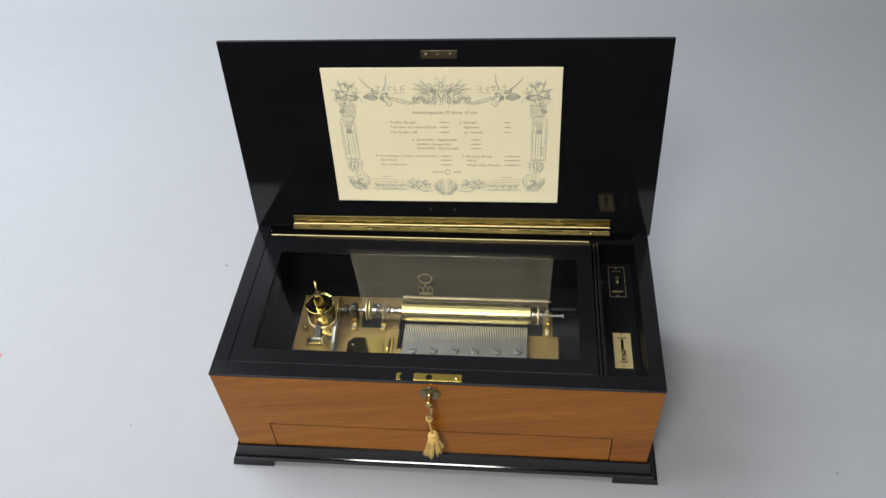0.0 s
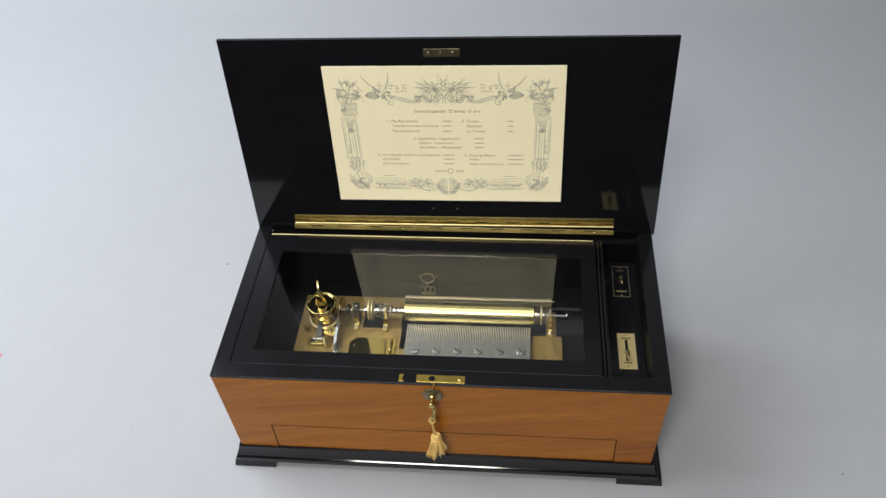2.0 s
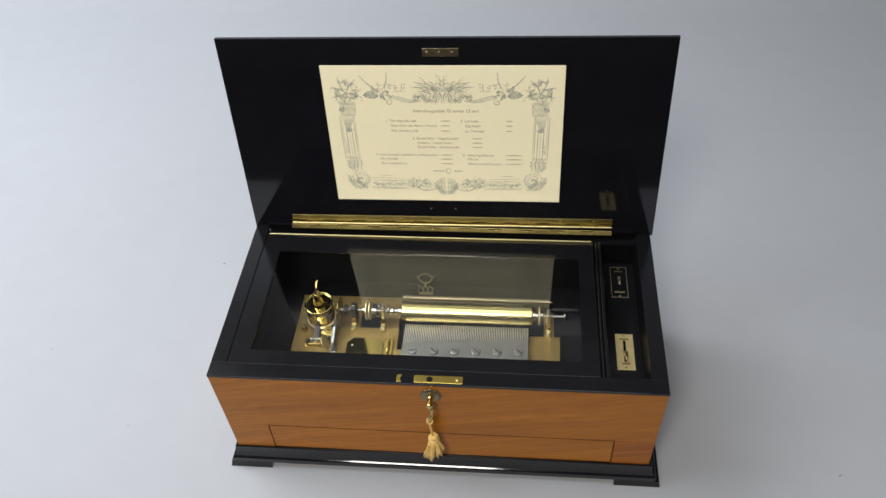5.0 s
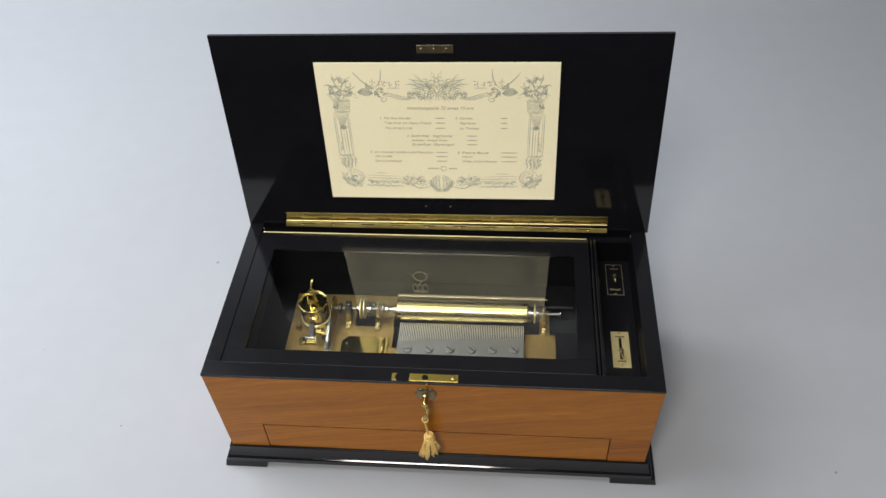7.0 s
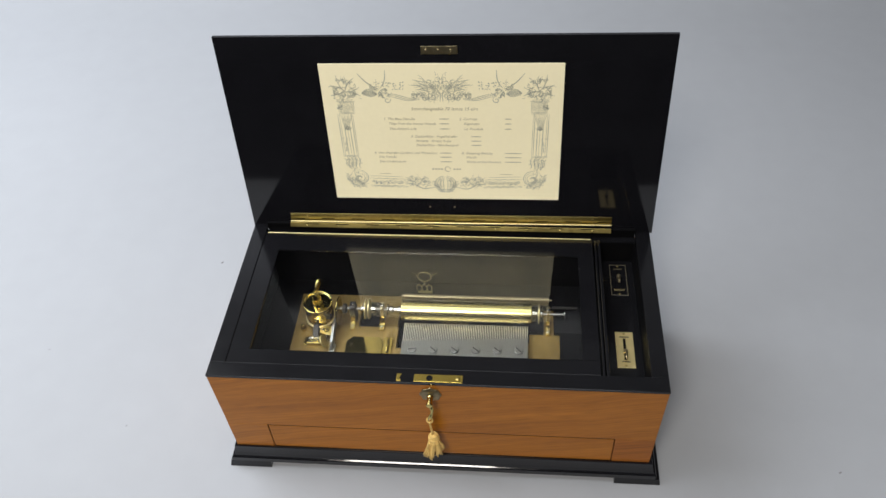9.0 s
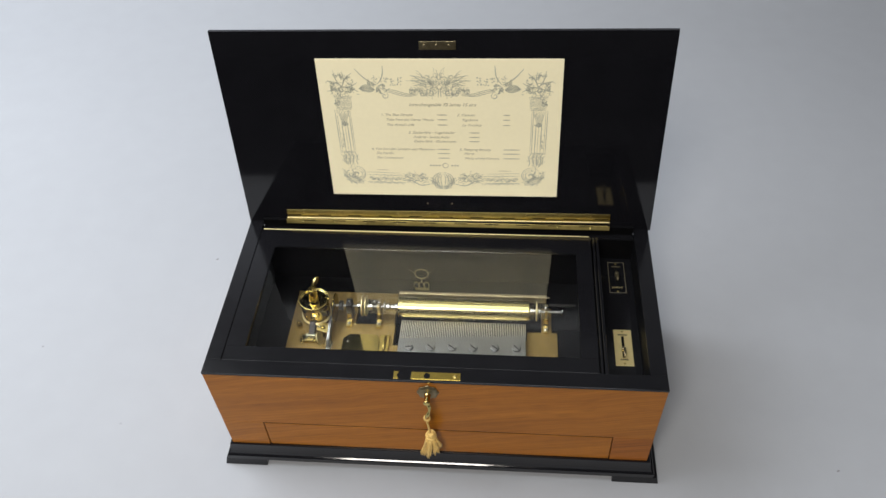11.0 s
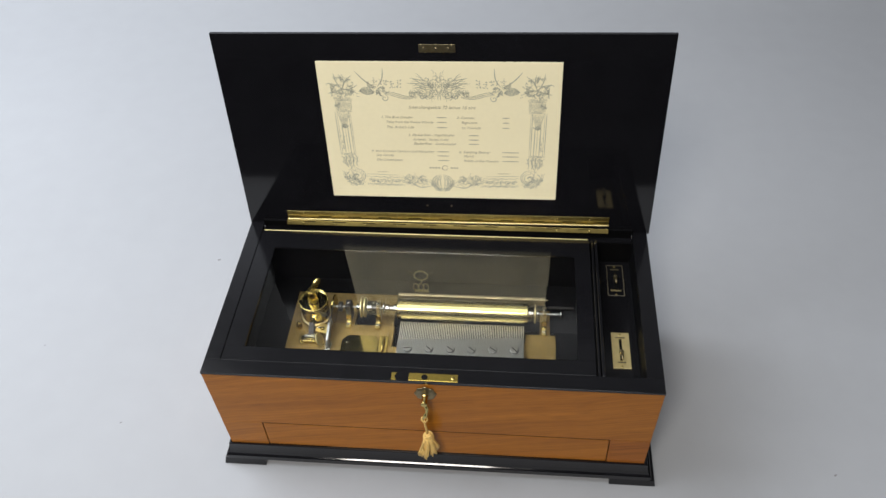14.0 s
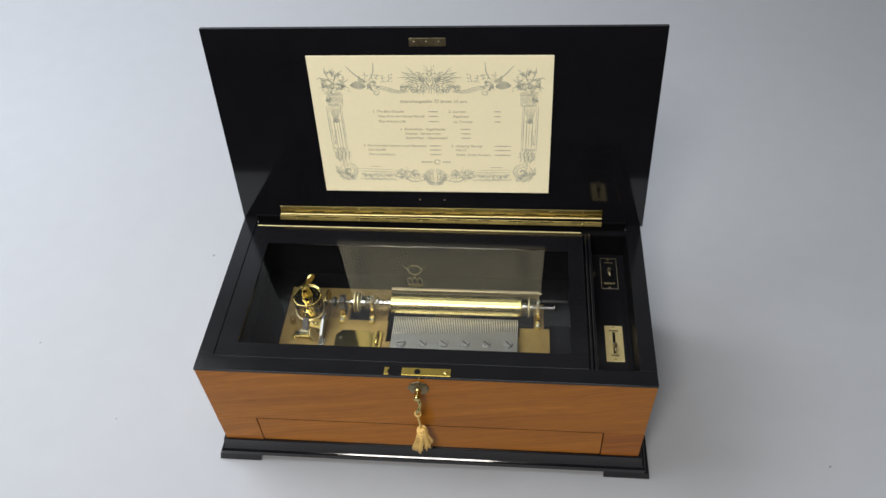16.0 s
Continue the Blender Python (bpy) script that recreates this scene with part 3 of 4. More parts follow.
        ribbon(bm, wavy(-0.0040, 0.1760, 0.0, 0.1625, 0.0014, 0.7, 12), 0.0008)

    def column(bm, rnd):
        # capital, hanging drapery and two pairs of pilaster lines
        for z, half in ((0.1625, 0.0102), (0.1610, 0.0092), (0.1495, 0.0080), (0.1480, 0.0086)):
            ribbon(bm, wavy(-0.1018 - half, z, -0.1018 + half, z, 0.0003, 2, 10), 0.0007)
        hatch(bm, -0.1105, -0.0930, 0.1500, 0.1605, 15, 0.00045, 0.0004, rnd)
        leaves(bm, rnd, -0.1080, 0.1560, 0.0022, 0.0055, 14, 0.0018, 0.0006)
        for f in np.linspace(-1, 1, 8):
            ribbon(bm, [(-0.1030 + 0.0058 * f * (1 - 0.75 * t * t) + 0.0006 * math.sin(6 * t + f), 0.1475 - 0.0165 * t) for t in np.linspace(0, 1, 10)], 0.00050)
        leaves(bm, rnd, -0.1030, 0.1310, 0.0030, 0.0025, 12, 0.0018, 0.0006)
        for x, z1, w in ((-0.1118, 0.1470, 0.0007), (-0.1100, 0.1470, 0.00045), (-0.1062, 0.1330, 0.0008), (-0.1030, 0.1290, 0.00045), (-0.1003, 0.1330, 0.0008), (-0.0972, 0.1470, 0.0007), (-0.0956, 0.1470, 0.00045)):
            ribbon(bm, [(x + 0.0010 * (1 - t), 0.0950 + (z1 - 0.0950) * t) for t in np.linspace(0, 1, 8)], w)
        leaves(bm, rnd, -0.1065, 0.1120, 0.0014, 0.0150, 16, 0.0014, W)
        for k in range(4):
            ribbon(bm, wavy(-0.1085 + 0.0040 * k, 0.0945, -0.1045 + 0.0040 * k, 0.0790, 0.0016, 0.9, 12), 0.0008)
        leaves(bm, rnd, -0.1020, 0.0850, 0.0078, 0.0090, 38, 0.0022, W)
        for z in (0.0955, 0.0942):
            ribbon(bm, wavy(-0.1115, z, -0.0945, z, 0.0002, 2, 10), 0.0006)

    def corner_low(bm, rnd):
        for r, w in ((0.0112, 0.0009), (0.0090, 0.0006), (0.0064, 0.0008)):
            ribbon(bm, scroll(-0.0955, 0.0655, r, 1.25, 1.9, -1, 32), w)
        for k in range(4):
            ribbon(bm, wavy(-0.1090, 0.0640 - 0.0024 * k, -0.0900, 0.0590 - 0.0012 * k, 0.0016, 0.7, 18, 0.4 * k), 0.0007)
        leaves(bm, rnd, -0.1040, 0.0680, 0.0070, 0.0090, 30, 0.0026, W)
        leaves(bm, rnd, -0.0950, 0.0570, 0.0110, 0.0035, 20, 0.0020, W)

    def low_garland(bm, rnd):
        # a framed band of fine foliage that runs on to the lower crest
        ribbon(bm, wavy(-0.0850, 0.0688, -0.0480, 0.0680, 0.0002, 1, 8), 0.0005)
        for z, w in ((0.0655, 0.0006), (0.0560, 0.0009), (0.0546, 0.0005)):
            ribbon(bm, wavy(-0.0850, z, -0.0420, z - 0.0008, 0.0004, 5, 36), w)
        for k in range(16):
            ribbon(bm, scroll(-0.0810 + 0.0025 * k, 0.0605 + 0.0008 * (-1) ** k, 0.0021, 1.2, 0.8 * k, (-1) ** k, 12), 0.00045)
        leaves(bm, rnd, -0.0640, 0.0605, 0.0190, 0.0035, 40, 0.0014, 0.00038)
        leaves(bm, rnd, -0.0340, 0.0615, 0.0090, 0.0065, 34, 0.0024, W)
        ribbon(bm, wavy(-0.0450, 0.0580, -0.0120, 0.0520, 0.0022, 1.2, 26), 0.0010)
        ribbon(bm, scroll(-0.0370, 0.0640, 0.0050, 1.3, 2.6, -1), 0.0007)
        leaves(bm, rnd, -0.0220, 0.0600, 0.0080, 0.0055, 30, 0.0024, W)
        ribbon(bm, scroll(-0.0225, 0.0630, 0.0046, 1.2, 0.5, 1), 0.0008)

    def low_crest(bm, rnd):
        ribbon(bm, [(-0.0112 * math.cos(a), 0.0600 + 0.0092 * math.sin(a)) for a in np.linspace(-1.5, 1.5, 20)], 0.0008)
        for f in (0.25, 0.55, 0.85):
            ribbon(bm, [(-0.0105 * f * math.cos(a), 0.0592 + 0.0085 * math.sin(a)) for a in np.linspace(-1.3, 1.3, 14)], 0.0006)
        leaves(bm, rnd, -0.0080, 0.0590, 0.0045, 0.0070, 26, 0.0022, W)
        for k in range(3):
            ribbon(bm, wavy(-0.0100 + 0.0010 * k, 0.0512 - 0.0014 * k, 0.0, 0.0506 - 0.0014 * k, 0.0003, 1, 8), 0.0009)

    for name, draw in (("corner_ornament", corner_top), ("garland", garland), ("crest", crest), ("column_ornament", column), ("scroll_ornament", corner_low), ("lower_garland", low_garland), ("lower_crest", low_crest)):
        for bm in mirrored(draw):
            bmesh.ops.translate(bm, vec=(-0.0009, 0, 0), verts=bm.verts)
            part(name, bm, M_INK, card)

    def line(text, x, z, size, mat, align="LEFT", name="lettering", wide=None):
        m = Matrix.Translation((x, -0.00100, z)) @ pose(0, 0, 0, 90)
        bm = lettering(text, size, m, align, 0.28)
        if wide:
            xs = [v.co.x for v in bm.verts]
            s = wide / (max(xs) - min(xs))
            c = x if align == "LEFT" else (max(xs) + min(xs)) / 2
            for v in bm.verts:
                v.co.x = c + (v.co.x - c) * s
        part(name, bm, mat, card)

    def bar(x0, x1, z, hgt, mat=M_TEXT):
        bm = bmesh.new()
        ribbon(bm, [(x0 + (x1 - x0) * k / 7, z) for k in range(8)], hgt)
        part("lettering_bar", bm, mat, card)

    line("Interchangeable 72 lames 15 airs", 0.0015, 0.1520, 0.0052, M_TEXT, "CENTER", wide=0.0700)
    zs = (0.1403, 0.1345, 0.1282)
    for t, w, z in (("1. The Blue Danube", 0.033, zs[0]), ):
        line(t, -0.0640, z, 0.0040, M_TEXT, wide=w)
    line("Tales from the Vienna Woods", -0.0590, zs[1], 0.0040, M_TEXT, wide=0.0500)
    line("The Artist's Life", -0.0590, zs[2], 0.0040, M_TEXT, wide=0.0290)
    line("2. Carmen", 0.0165, zs[0], 0.0040, M_TEXT, wide=0.0190)
    line("Rigoletto", 0.0215, zs[1], 0.0040, M_TEXT, wide=0.0165)
    line("La Traviata", 0.0215, zs[2], 0.0040, M_TEXT, wide=0.0200)
    for z in zs:
        bar(-0.0045, 0.0062, z + 0.0013, 0.0012, M_BARS)
        bar(0.0650, 0.0720, z + 0.0013, 0.0012, M_BARS)
    zs = (0.1188, 0.1133, 0.1080)
    line("3. Zauberflöte - Vogelhändler", -0.0360, zs[0], 0.0040, M_TEXT, wide=0.0500)
    line("Andante - Sonate A-dur", -0.0310, zs[1], 0.0040, M_TEXT, wide=0.0390)
    line("Zauberflöte - Glockenspiel", -0.0310, zs[2], 0.0040, M_TEXT, wide=0.0460)
    for z in zs:
        bar(0.0290, 0.0400, z + 0.0013, 0.0012, M_BARS)
    zs = (0.0980, 0.0927, 0.0868)
    line("4. Von fremden Ländern und Menschen", -0.0780, zs[0], 0.0040, M_TEXT, wide=0.0690)
    line("Die Forelle", -0.0730, zs[1], 0.0040, M_TEXT, wide=0.0190)
    line("Der Lindenbaum", -0.0730, zs[2], 0.0040, M_TEXT, wide=0.0290)
    line("5. Sleeping Beauty", 0.0180, zs[0], 0.0040, M_TEXT, wide=0.0340)
    line("March", 0.0230, zs[1], 0.0040, M_TEXT, wide=0.0110)
    line("Waltz of the Flowers", 0.0230, zs[2], 0.0040, M_TEXT, wide=0.0370)
    for z in zs:
        bar(-0.0055, 0.0075, z + 0.0013, 0.0012, M_BARS)
        bar(0.0650, 0.0830, z + 0.0013, 0.0012, M_BARS)
    # the maker's mark as plain shapes
    for x0, x1 in ((-0.0150, -0.0125), (-0.0118, -0.0093), (-0.0086, -0.0061), (-0.0054, -0.0029), (0.0085, 0.0110), (0.0117, 0.0142), (0.0149, 0.0168)):
        bar(x0, x1, 0.0785, 0.0022, M_FAINT)
    bm = bmesh.new()
    ribbon(bm, [(0.0023 + 0.0030 * math.cos(a), 0.0785 + 0.0030 * math.sin(a)) for a in np.linspace(0, 6.2, 20)], 0.0008)
    part("emblem_ring", bm, M_TEXT, card)
    bar(-0.0740, -0.0610, 0.0720, 0.0006)
    bar(0.0600, 0.0740, 0.0720, 0.0006)
    return card


build_card()

# ---- the movement ----
BED = 0.090
AX, AZ = 0.1415, 0.1065


def build_movement():
    mov = thing("music_movement", "brass cylinder movement with a steel comb on a brass bed plate", "movement")
    # bed plate with its cut-outs, in butted strips
    z0 = FLOOR + 0.002
    bed = part("bed_plate", box(-0.176, -0.1060, 0.058, 0.176, z0, BED), M_BED, mov, "brushed brass bed plate")
    for b in ((-0.1059, -0.0475, 0.058, 0.0990), (-0.1059, -0.0545, 0.0991, 0.1285), (-0.1059, -0.1010, 0.1286, 0.176), (-0.0755, -0.0560, 0.1286, 0.176), (-0.1009, -0.0756, 0.160, 0.176), (-0.0474, 0.0965, 0.058, 0.1120), (0.0966, 0.1305, 0.058, 0.1240), (0.1130, 0.1240, 0.1241, 0.160)):
        part("bed_strip", box(b[0] - 0.0001, b[1], b[2], b[3], z0, BED), M_BED, bed)
    for x in (-0.172, -0.1000, 0.1280):
        part("pillar", rod((x + 0.002, 0.090, FLOOR), (x + 0.002, 0.090, z0), 0.004), M_BED, bed)
    # spring barrel
    c = (-0.1460, 0.1345)
    barrel = part("spring_barrel", lathe([(0.0150, 0.0), (0.0158, 0.0008), (0.0161, 0.0030), (0.0161, 0.0215), (0.0156, 0.0222)], pose(c[0], c[1], BED + 0.0080), 56), M_MIRROR, mov, "polished brass spring barrel")
    part("barrel_cap", lathe([(0.0158, 0.0), (0.0166, 0.0004), (0.0168, 0.0016), (0.0168, 0.0032), (0.0164, 0.0040), (0.0152, 0.0041), (0.0148, 0.0030), (0.0060, 0.0030)], pose(c[0], c[1], BED + 0.0302), 56), M_MIRROR, barrel)
    ring = [(c[0] + 0.0161 * math.cos(q), c[1] + 0.0161 * math.sin(q), BED + 0.0343) for q in np.linspace(0, 2 * math.pi, 49)]
    part("cap_rim", tube(ring, 0.0008, 8), M_BRASS, barrel)
    part("barrel_wheel", lathe([(0.0160, 0), (0.0170, 0.0003), (0.0170, 0.0016), (0.0160, 0.0020)], pose(c[0], c[1], BED + 0.0085), 60, wave=lambda a: 1 + 0.02 * math.cos(60 * a)), M_PLATE, barrel)
    part("barrel_foot", lathe([(0.0120, 0), (0.0120, 0.0040)], pose(c[0], c[1], BED)), M_BRASS, barrel)
    part("arbor", lathe([(0.0058, 0.0), (0.0056, 0.0030), (0.0044, 0.0100), (0.0034, 0.0150)], pose(c[0], c[1], BED + 0.0352), 24), M_BRASS, barrel)
    for dx, dy in ((-0.0190, -0.0130), (0.0160, 0.0150), (-0.0150, 0.0175)):
        part("post", lathe([(0.0034, 0.0), (0.0034, 0.004), (0.0026, 0.0055), (0.0022, 0.0080), (0.0012, 0.0088)], pose(c[0] + dx, c[1] + dy, BED), 16), M_BRASS, barrel)
    part("great_wheel", lathe([(0.0030, 0), (0.0162, 0.0001), (0.0166, 0.0004), (0.0166, 0.0010), (0.0162, 0.0013), (0.0030, 0.0013)], pose(-0.1248, 0.1370, BED + 0.0172, 0, 90), 72, wave=lambda a: 1 + 0.012 * math.cos(72 * a)), M_MIRROR, mov, "thin polished brass great wheel")
    part("pinion", lathe([(0.0050, 0), (0.0056, 0.0004), (0.0056, 0.0040), (0.0046, 0.0046)], pose(-0.1200, AX, AZ, 0, 90), 20, wave=lambda a: 1 + 0.08 * math.cos(10 * a)), M_DARK, mov)
    # winged key that turns as the spring runs down
    bm = lathe([(0.0036, 0.0), (0.0046, 0.0006), (0.0046, 0.0024), (0.0040, 0.0030)], None, 24)
    outline = []
    for k in range(28):
        a = 2 * math.pi * k / 28
        u, v = 0.0088 * math.cos(a), (0.0041 + 0.0010 * math.cos(a)) * math.sin(a)
        outline.append((0.0066 + u * math.cos(0.60) - v * math.sin(0.60), 0.0062 + u * math.sin(0.60) + v * math.cos(0.60)))
    wing = prism(outline, -0.0009, 0.0009, 0.0004, pose(0, 0, 0, 90))
    me = bpy.data.meshes.new("tmp")
    wing.to_mesh(me)
    wing.free()
    bm.from_mesh(me)
    bpy.data.meshes.remove(me)
    key = part("winding_key", bm, M_BRASS, mov, "turning brass key with an oval paddle")
    # cylinder
    R, x0, x1 = 0.0121, -0.0505, 0.0985
    L = x1 - x0
    side = pose(0, 0, 0, 0, 90)
    cyl = part("cylinder", lathe([(0.0040, 0), (0.0112, 0.0001), (R - 0.0003, 0.0002), (R, 0.0006), (R, L - 0.0006), (R - 0.0003, L - 0.0002), (0.0108, L), (0.004, L)], side, 64), M_CYL, mov, "pinned brass music cylinder")
    pins = bmesh.new()
    rnd = random.Random(5)
    for _ in range(900):
        a, x = rnd.uniform(0, 6.283), rnd.uniform(0.003, L - 0.009)
        v = Vector((x, R * math.sin(a), R * math.cos(a)))
        n = Vector((0, math.sin(a), math.cos(a)))
        t = n.cross(Vector((1, 0, 0)))
        q = [pins.verts.new(v - n * 0.0002 + Vector((1, 0, 0)) * 0.00013 * i + t * 0.00013 * j) for i, j in ((-1, -1), (1, -1), (1, 1), (-1, 1))]
        tip = pins.verts.new(v + n * 0.0007)
        for k in range(4):
            pins.faces.new((q[k], q[(k + 1) % 4], tip))
    tagged(part("cylinder_pins", pins, M_STEEL, cyl), kind="stuff")
    # arbor with its wheels
    part("cylinder_arbor", rod((-0.1240, AX, AZ), (0.1345, AX, AZ), 0.0014, 14), M_STEEL, mov, "bright steel arbor")
    for x, r, t, mat in ((-0.0935, 0.0118, 0.0014, M_PLATE), (-0.0895, 0.0118, 0.0014, M_PLATE), (-0.0675, 0.0070, 0.0014, M_BRIGHT), (0.1060, 0.0112, 0.0012, M_PLATE)):
        part("wheel", lathe([(0.002, 0), (r - 0.0003, 0.0001), (r, 0.0004), (r, t - 0.0004), (r - 0.0003, t), (0.002, t)], pose(x, AX, AZ, 0, 90), 48), mat, mov)
    for x, r, t in ((-0.0985, 0.0036, 0.004), (-0.0870, 0.0042, 0.006), (-0.0650, 0.0044, 0.004), (-0.0600, 0.0034, 0.004), (-0.0555, 0.0048, 0.0045), (0.0990, 0.0050, 0.0035), (0.1025, 0.0036, 0.003), (0.1080, 0.0040, 0.0030)):
        part("collar", rod((x, AX, AZ), (x + t, AX, AZ), r, 20, chamfer=0.0004), M_BRIGHT, mov)
    part("thumb_nut", lathe([(0.0042, 0), (0.0048, 0.0004), (0.0048, 0.0016), (0.0042, 0.0020)], pose(0.1345, AX, AZ, 0, 90), 18, wave=lambda a: 1 + 0.05 * math.cos(9 * a)), M_BRIGHT, mov)
    # bridges that carry the arbor
    for x, mat in ((-0.1080, M_DARK), (-0.0735, M_AGED), (0.1175, M_AGED)):
        w = 0.0036 if mat is M_DARK else 0.0020
        br = part("bridge", box(x - w, x + w, AX - 0.0060, AX + 0.0055, BED, AZ + 0.0070, 0.0010), mat, mov)
        part("bridge_foot", prism([(AX - 0.0190, 0.0), (AX - 0.0062, 0.0), (AX - 0.0062, 0.0110), (AX - 0.0085, 0.0110), (AX - 0.0105, 0.0040), (AX - 0.0190, 0.0028)], -0.0027, 0.0027, 0.0005, Matrix.Translation((x, 0, BED)) @ Matrix(((0, 0, 1, 0), (1, 0, 0, 0), (0, 1, 0, 0), (0, 0, 0, 1)))), M_BRASS, br)
        part("screw", lathe([(0.0024, 0), (0.0024, 0.0010), (0.0018, 0.0016)], pose(x, AX - 0.0145, BED + 0.0028), 16), M_BRIGHT, br)
        part("screw", lathe([(0.0018, 0), (0.0018, 0.0008), (0.0012, 0.0013)], pose(x, AX, AZ + 0.0070), 16), M_BRIGHT, br)
    # change-over block behind the wheels
    blk = part("snail_block", box(-0.0985, -0.0780, 0.1490, 0.1570, z0, 0.1010, 0.0012), M_DARK, mov)
    for x in (-0.0950, -0.0880, -0.0810):
        part("screw", lathe([(0.0017, 0), (0.0017, 0.0008), (0.0010, 0.0012)], pose(x, 0.1530, 0.1010), 14), M_BRIGHT, blk)
    # rear guard rail behind the cylinder
    part("guard_rail", rod((-0.0520, 0.1580, 0.1115), (0.1215, 0.1580, 0.1115), 0.0007, 10), M_AGED, mov)
    part("lever_bar", box(0.1215, 0.1505, 0.1500, 0.1528, 0.1055, 0.1075, 0.0004), M_DARK, mov, "flat blued steel lever bar")
    part("guard_bar", box(-0.0520, 0.1180, 0.1590, 0.1615, 0.1000, 0.1120, 0.0005), M_AGED, mov)
    # comb
    zc = 0.0995
    comb = part("comb", prism([(-0.0470, 0.0770), (0.0950, 0.0770), (0.0950, 0.1115), (-0.0470, 0.1030)], BED + 0.0003, zc, 0.0005), M_STEEL, mov, "grey steel comb")
    teeth = bmesh.new()
    n = 72
    for k in range(n):
        s = (k + 0.5) / n
        x = -0.0470 + 0.142 * s
        y0 = 0.1030 + 0.0085 * s - 0.002
        box(x - 0.00050, x + 0.00050, y0, AX - R - 0.0008, zc - 0.0016, zc - 0.0003, bm=teeth)
    tagged(part("teeth", teeth, M_TOOTH, comb, "fine steel comb teeth"), kind="stuff")
    for k in range(6):
        x, sy = -0.0345 + k * 0.0238, 0.0900 + 0.0007 * k
        sc = part("screw", lathe([(0.0050, 0.0), (0.0050, 0.0012), (0.0046, 0.0017), (0.0030, 0.0018)], pose(x, sy, zc), 24), M_STEEL, comb)
        a = (0.15, -0.75, -0.65, -0.7, -0.65, -0.8)[k]
        sl = box(-0.0044, 0.0044, -0.0006, 0.0006, 0.0012, 0.0020)
        bmesh.ops.transform(sl, matrix=pose(x, sy, zc, 0, 0, math.degrees(a)), verts=sl.verts)
        part("screw_slot", sl, M_DARK, comb)
    # polished plate in front of the wheels
    pl = part("name_plate", prism([(-0.1120, 0.0860), (-0.0700, 0.0860), (-0.0700, 0.1060), (-0.0740, 0.1120), (-0.1050, 0.1120), (-0.1120, 0.1050)], BED + 0.0002, BED + 0.0022, 0.0004), M_MIRROR, mov, "mirror polished brass plate")
    part("side_plate", box(-0.0694, -0.0590, 0.0860, 0.1120, BED + 0.0002, BED + 0.0022, 0.0004), M_BRASS, mov)
    part("stop_lever", tube([(-0.0640, 0.0880, BED + 0.004), (-0.0640, 0.0960, BED + 0.0048), (-0.0635, 0.1050, BED + 0.0045), (-0.0630, 0.1090, BED + 0.0030)], [0.0010, 0.0016, 0.0014, 0.0010], 10), M_BRASS, mov)
    part("screw", lathe([(0.0016, 0), (0.0014, 0.0007), (0.0006, 0.0009)], pose(-0.1055, 0.1010, BED + 0.0022), 14), M_BRIGHT, pl)
    # governor in front of the barrel: a brass frame, a dark wedge, a tall steel cock
    across = Matrix(((0, 0, 1, 0), (1, 0, 0, 0), (0, 1, 0, 0), (0, 0, 0, 1)))
    gov = part("governor", prism([(-0.1570, 0.0985), (-0.1420, 0.0985), (-0.1405, 0.1010), (-0.1405, 0.1065), (-0.1430, 0.1090), (-0.1545, 0.1090), (-0.1575, 0.1060)], BED, BED + 0.0046, 0.0008), M_MIRROR, mov, "brass governor with steel cocks")
    part("wedge", prism([(0.1050, 0.0046), (0.1230, 0.0046), (0.1230, 0.0125), (0.1195, 0.0135)], -0.0032, 0.0032, 0.0006, Matrix.Translation((-0.1480, 0, BED)) @ across), M_DARK, gov, "blued steel wedge")
    part("steel_bar", box(-0.1550, -0.1425, 0.1035, 0.1060, BED + 0.0050, BED + 0.0072, 0.0005), M_BRIGHT, gov)
    for dx, flip in ((-0.1572, 1), (-0.1400, -1)):
        arc = [(dx - flip * 0.0030 * math.sin(q), 0.1030 - 0.0062 * math.cos(q), BED + 0.0016) for q in np.linspace(0, 2.6, 12)]
        part("scroll_foot", tube(arc, [0.0008 + 0.0008 * k / 11 for k in range(12)], 8), M_BRASS, gov)
    part("cock", prism([(0.0900, 0.0), (0.0985, 0.0), (0.1010, 0.0050), (0.1085, 0.0060), (0.1100, 0.0100), (0.1240, 0.0105), (0.1275, 0.0135), (0.1265, 0.0160), (0.1150, 0.0165), (0.1040, 0.0140), (0.0960, 0.0110), (0.0905, 0.0040)], -0.0016, 0.0016, 0.0005, Matrix.Translation((-0.1268, 0, BED)) @ across), M_STEEL, gov, "grey steel cock")
    part("cock_foot", prism([(-0.1300, 0.0890), (-0.1235, 0.0900), (-0.1225, 0.0985), (-0.1260, 0.1030), (-0.1310, 0.1000)], BED, BED + 0.0022, 0.0006), M_BRIGHT, gov)
    part("cock_bridge", prism([(-0.1420, 0.1085), (-0.1284, 0.1045), (-0.1284, 0.1165), (-0.1350, 0.1200), (-0.1420, 0.1160)], BED + 0.0105, BED + 0.0125, 0.0005), M_HINGE, gov)
    part("cock_post", rod((-0.1390, 0.1125, BED), (-0.1390, 0.1125, BED + 0.0105), 0.0020, 14), M_BRASS, gov)
    part("endstone", lathe([(0.0026, 0), (0.0026, 0.0012), (0.0014, 0.0020)], pose(-0.1345, 0.1110, BED + 0.0125), 18), M_BRASS, gov)
    part("worm_wheel", lathe([(0.0030, 0.0), (0.0072, 0.0002), (0.0074, 0.0010), (0.0070, 0.0014), (0.0030, 0.0014)], pose(-0.1375, 0.1010, BED + 0.0058, 0, 62), 40, wave=lambda a: 1 + 0.03 * math.cos(40 * a)), M_PLATE, gov)
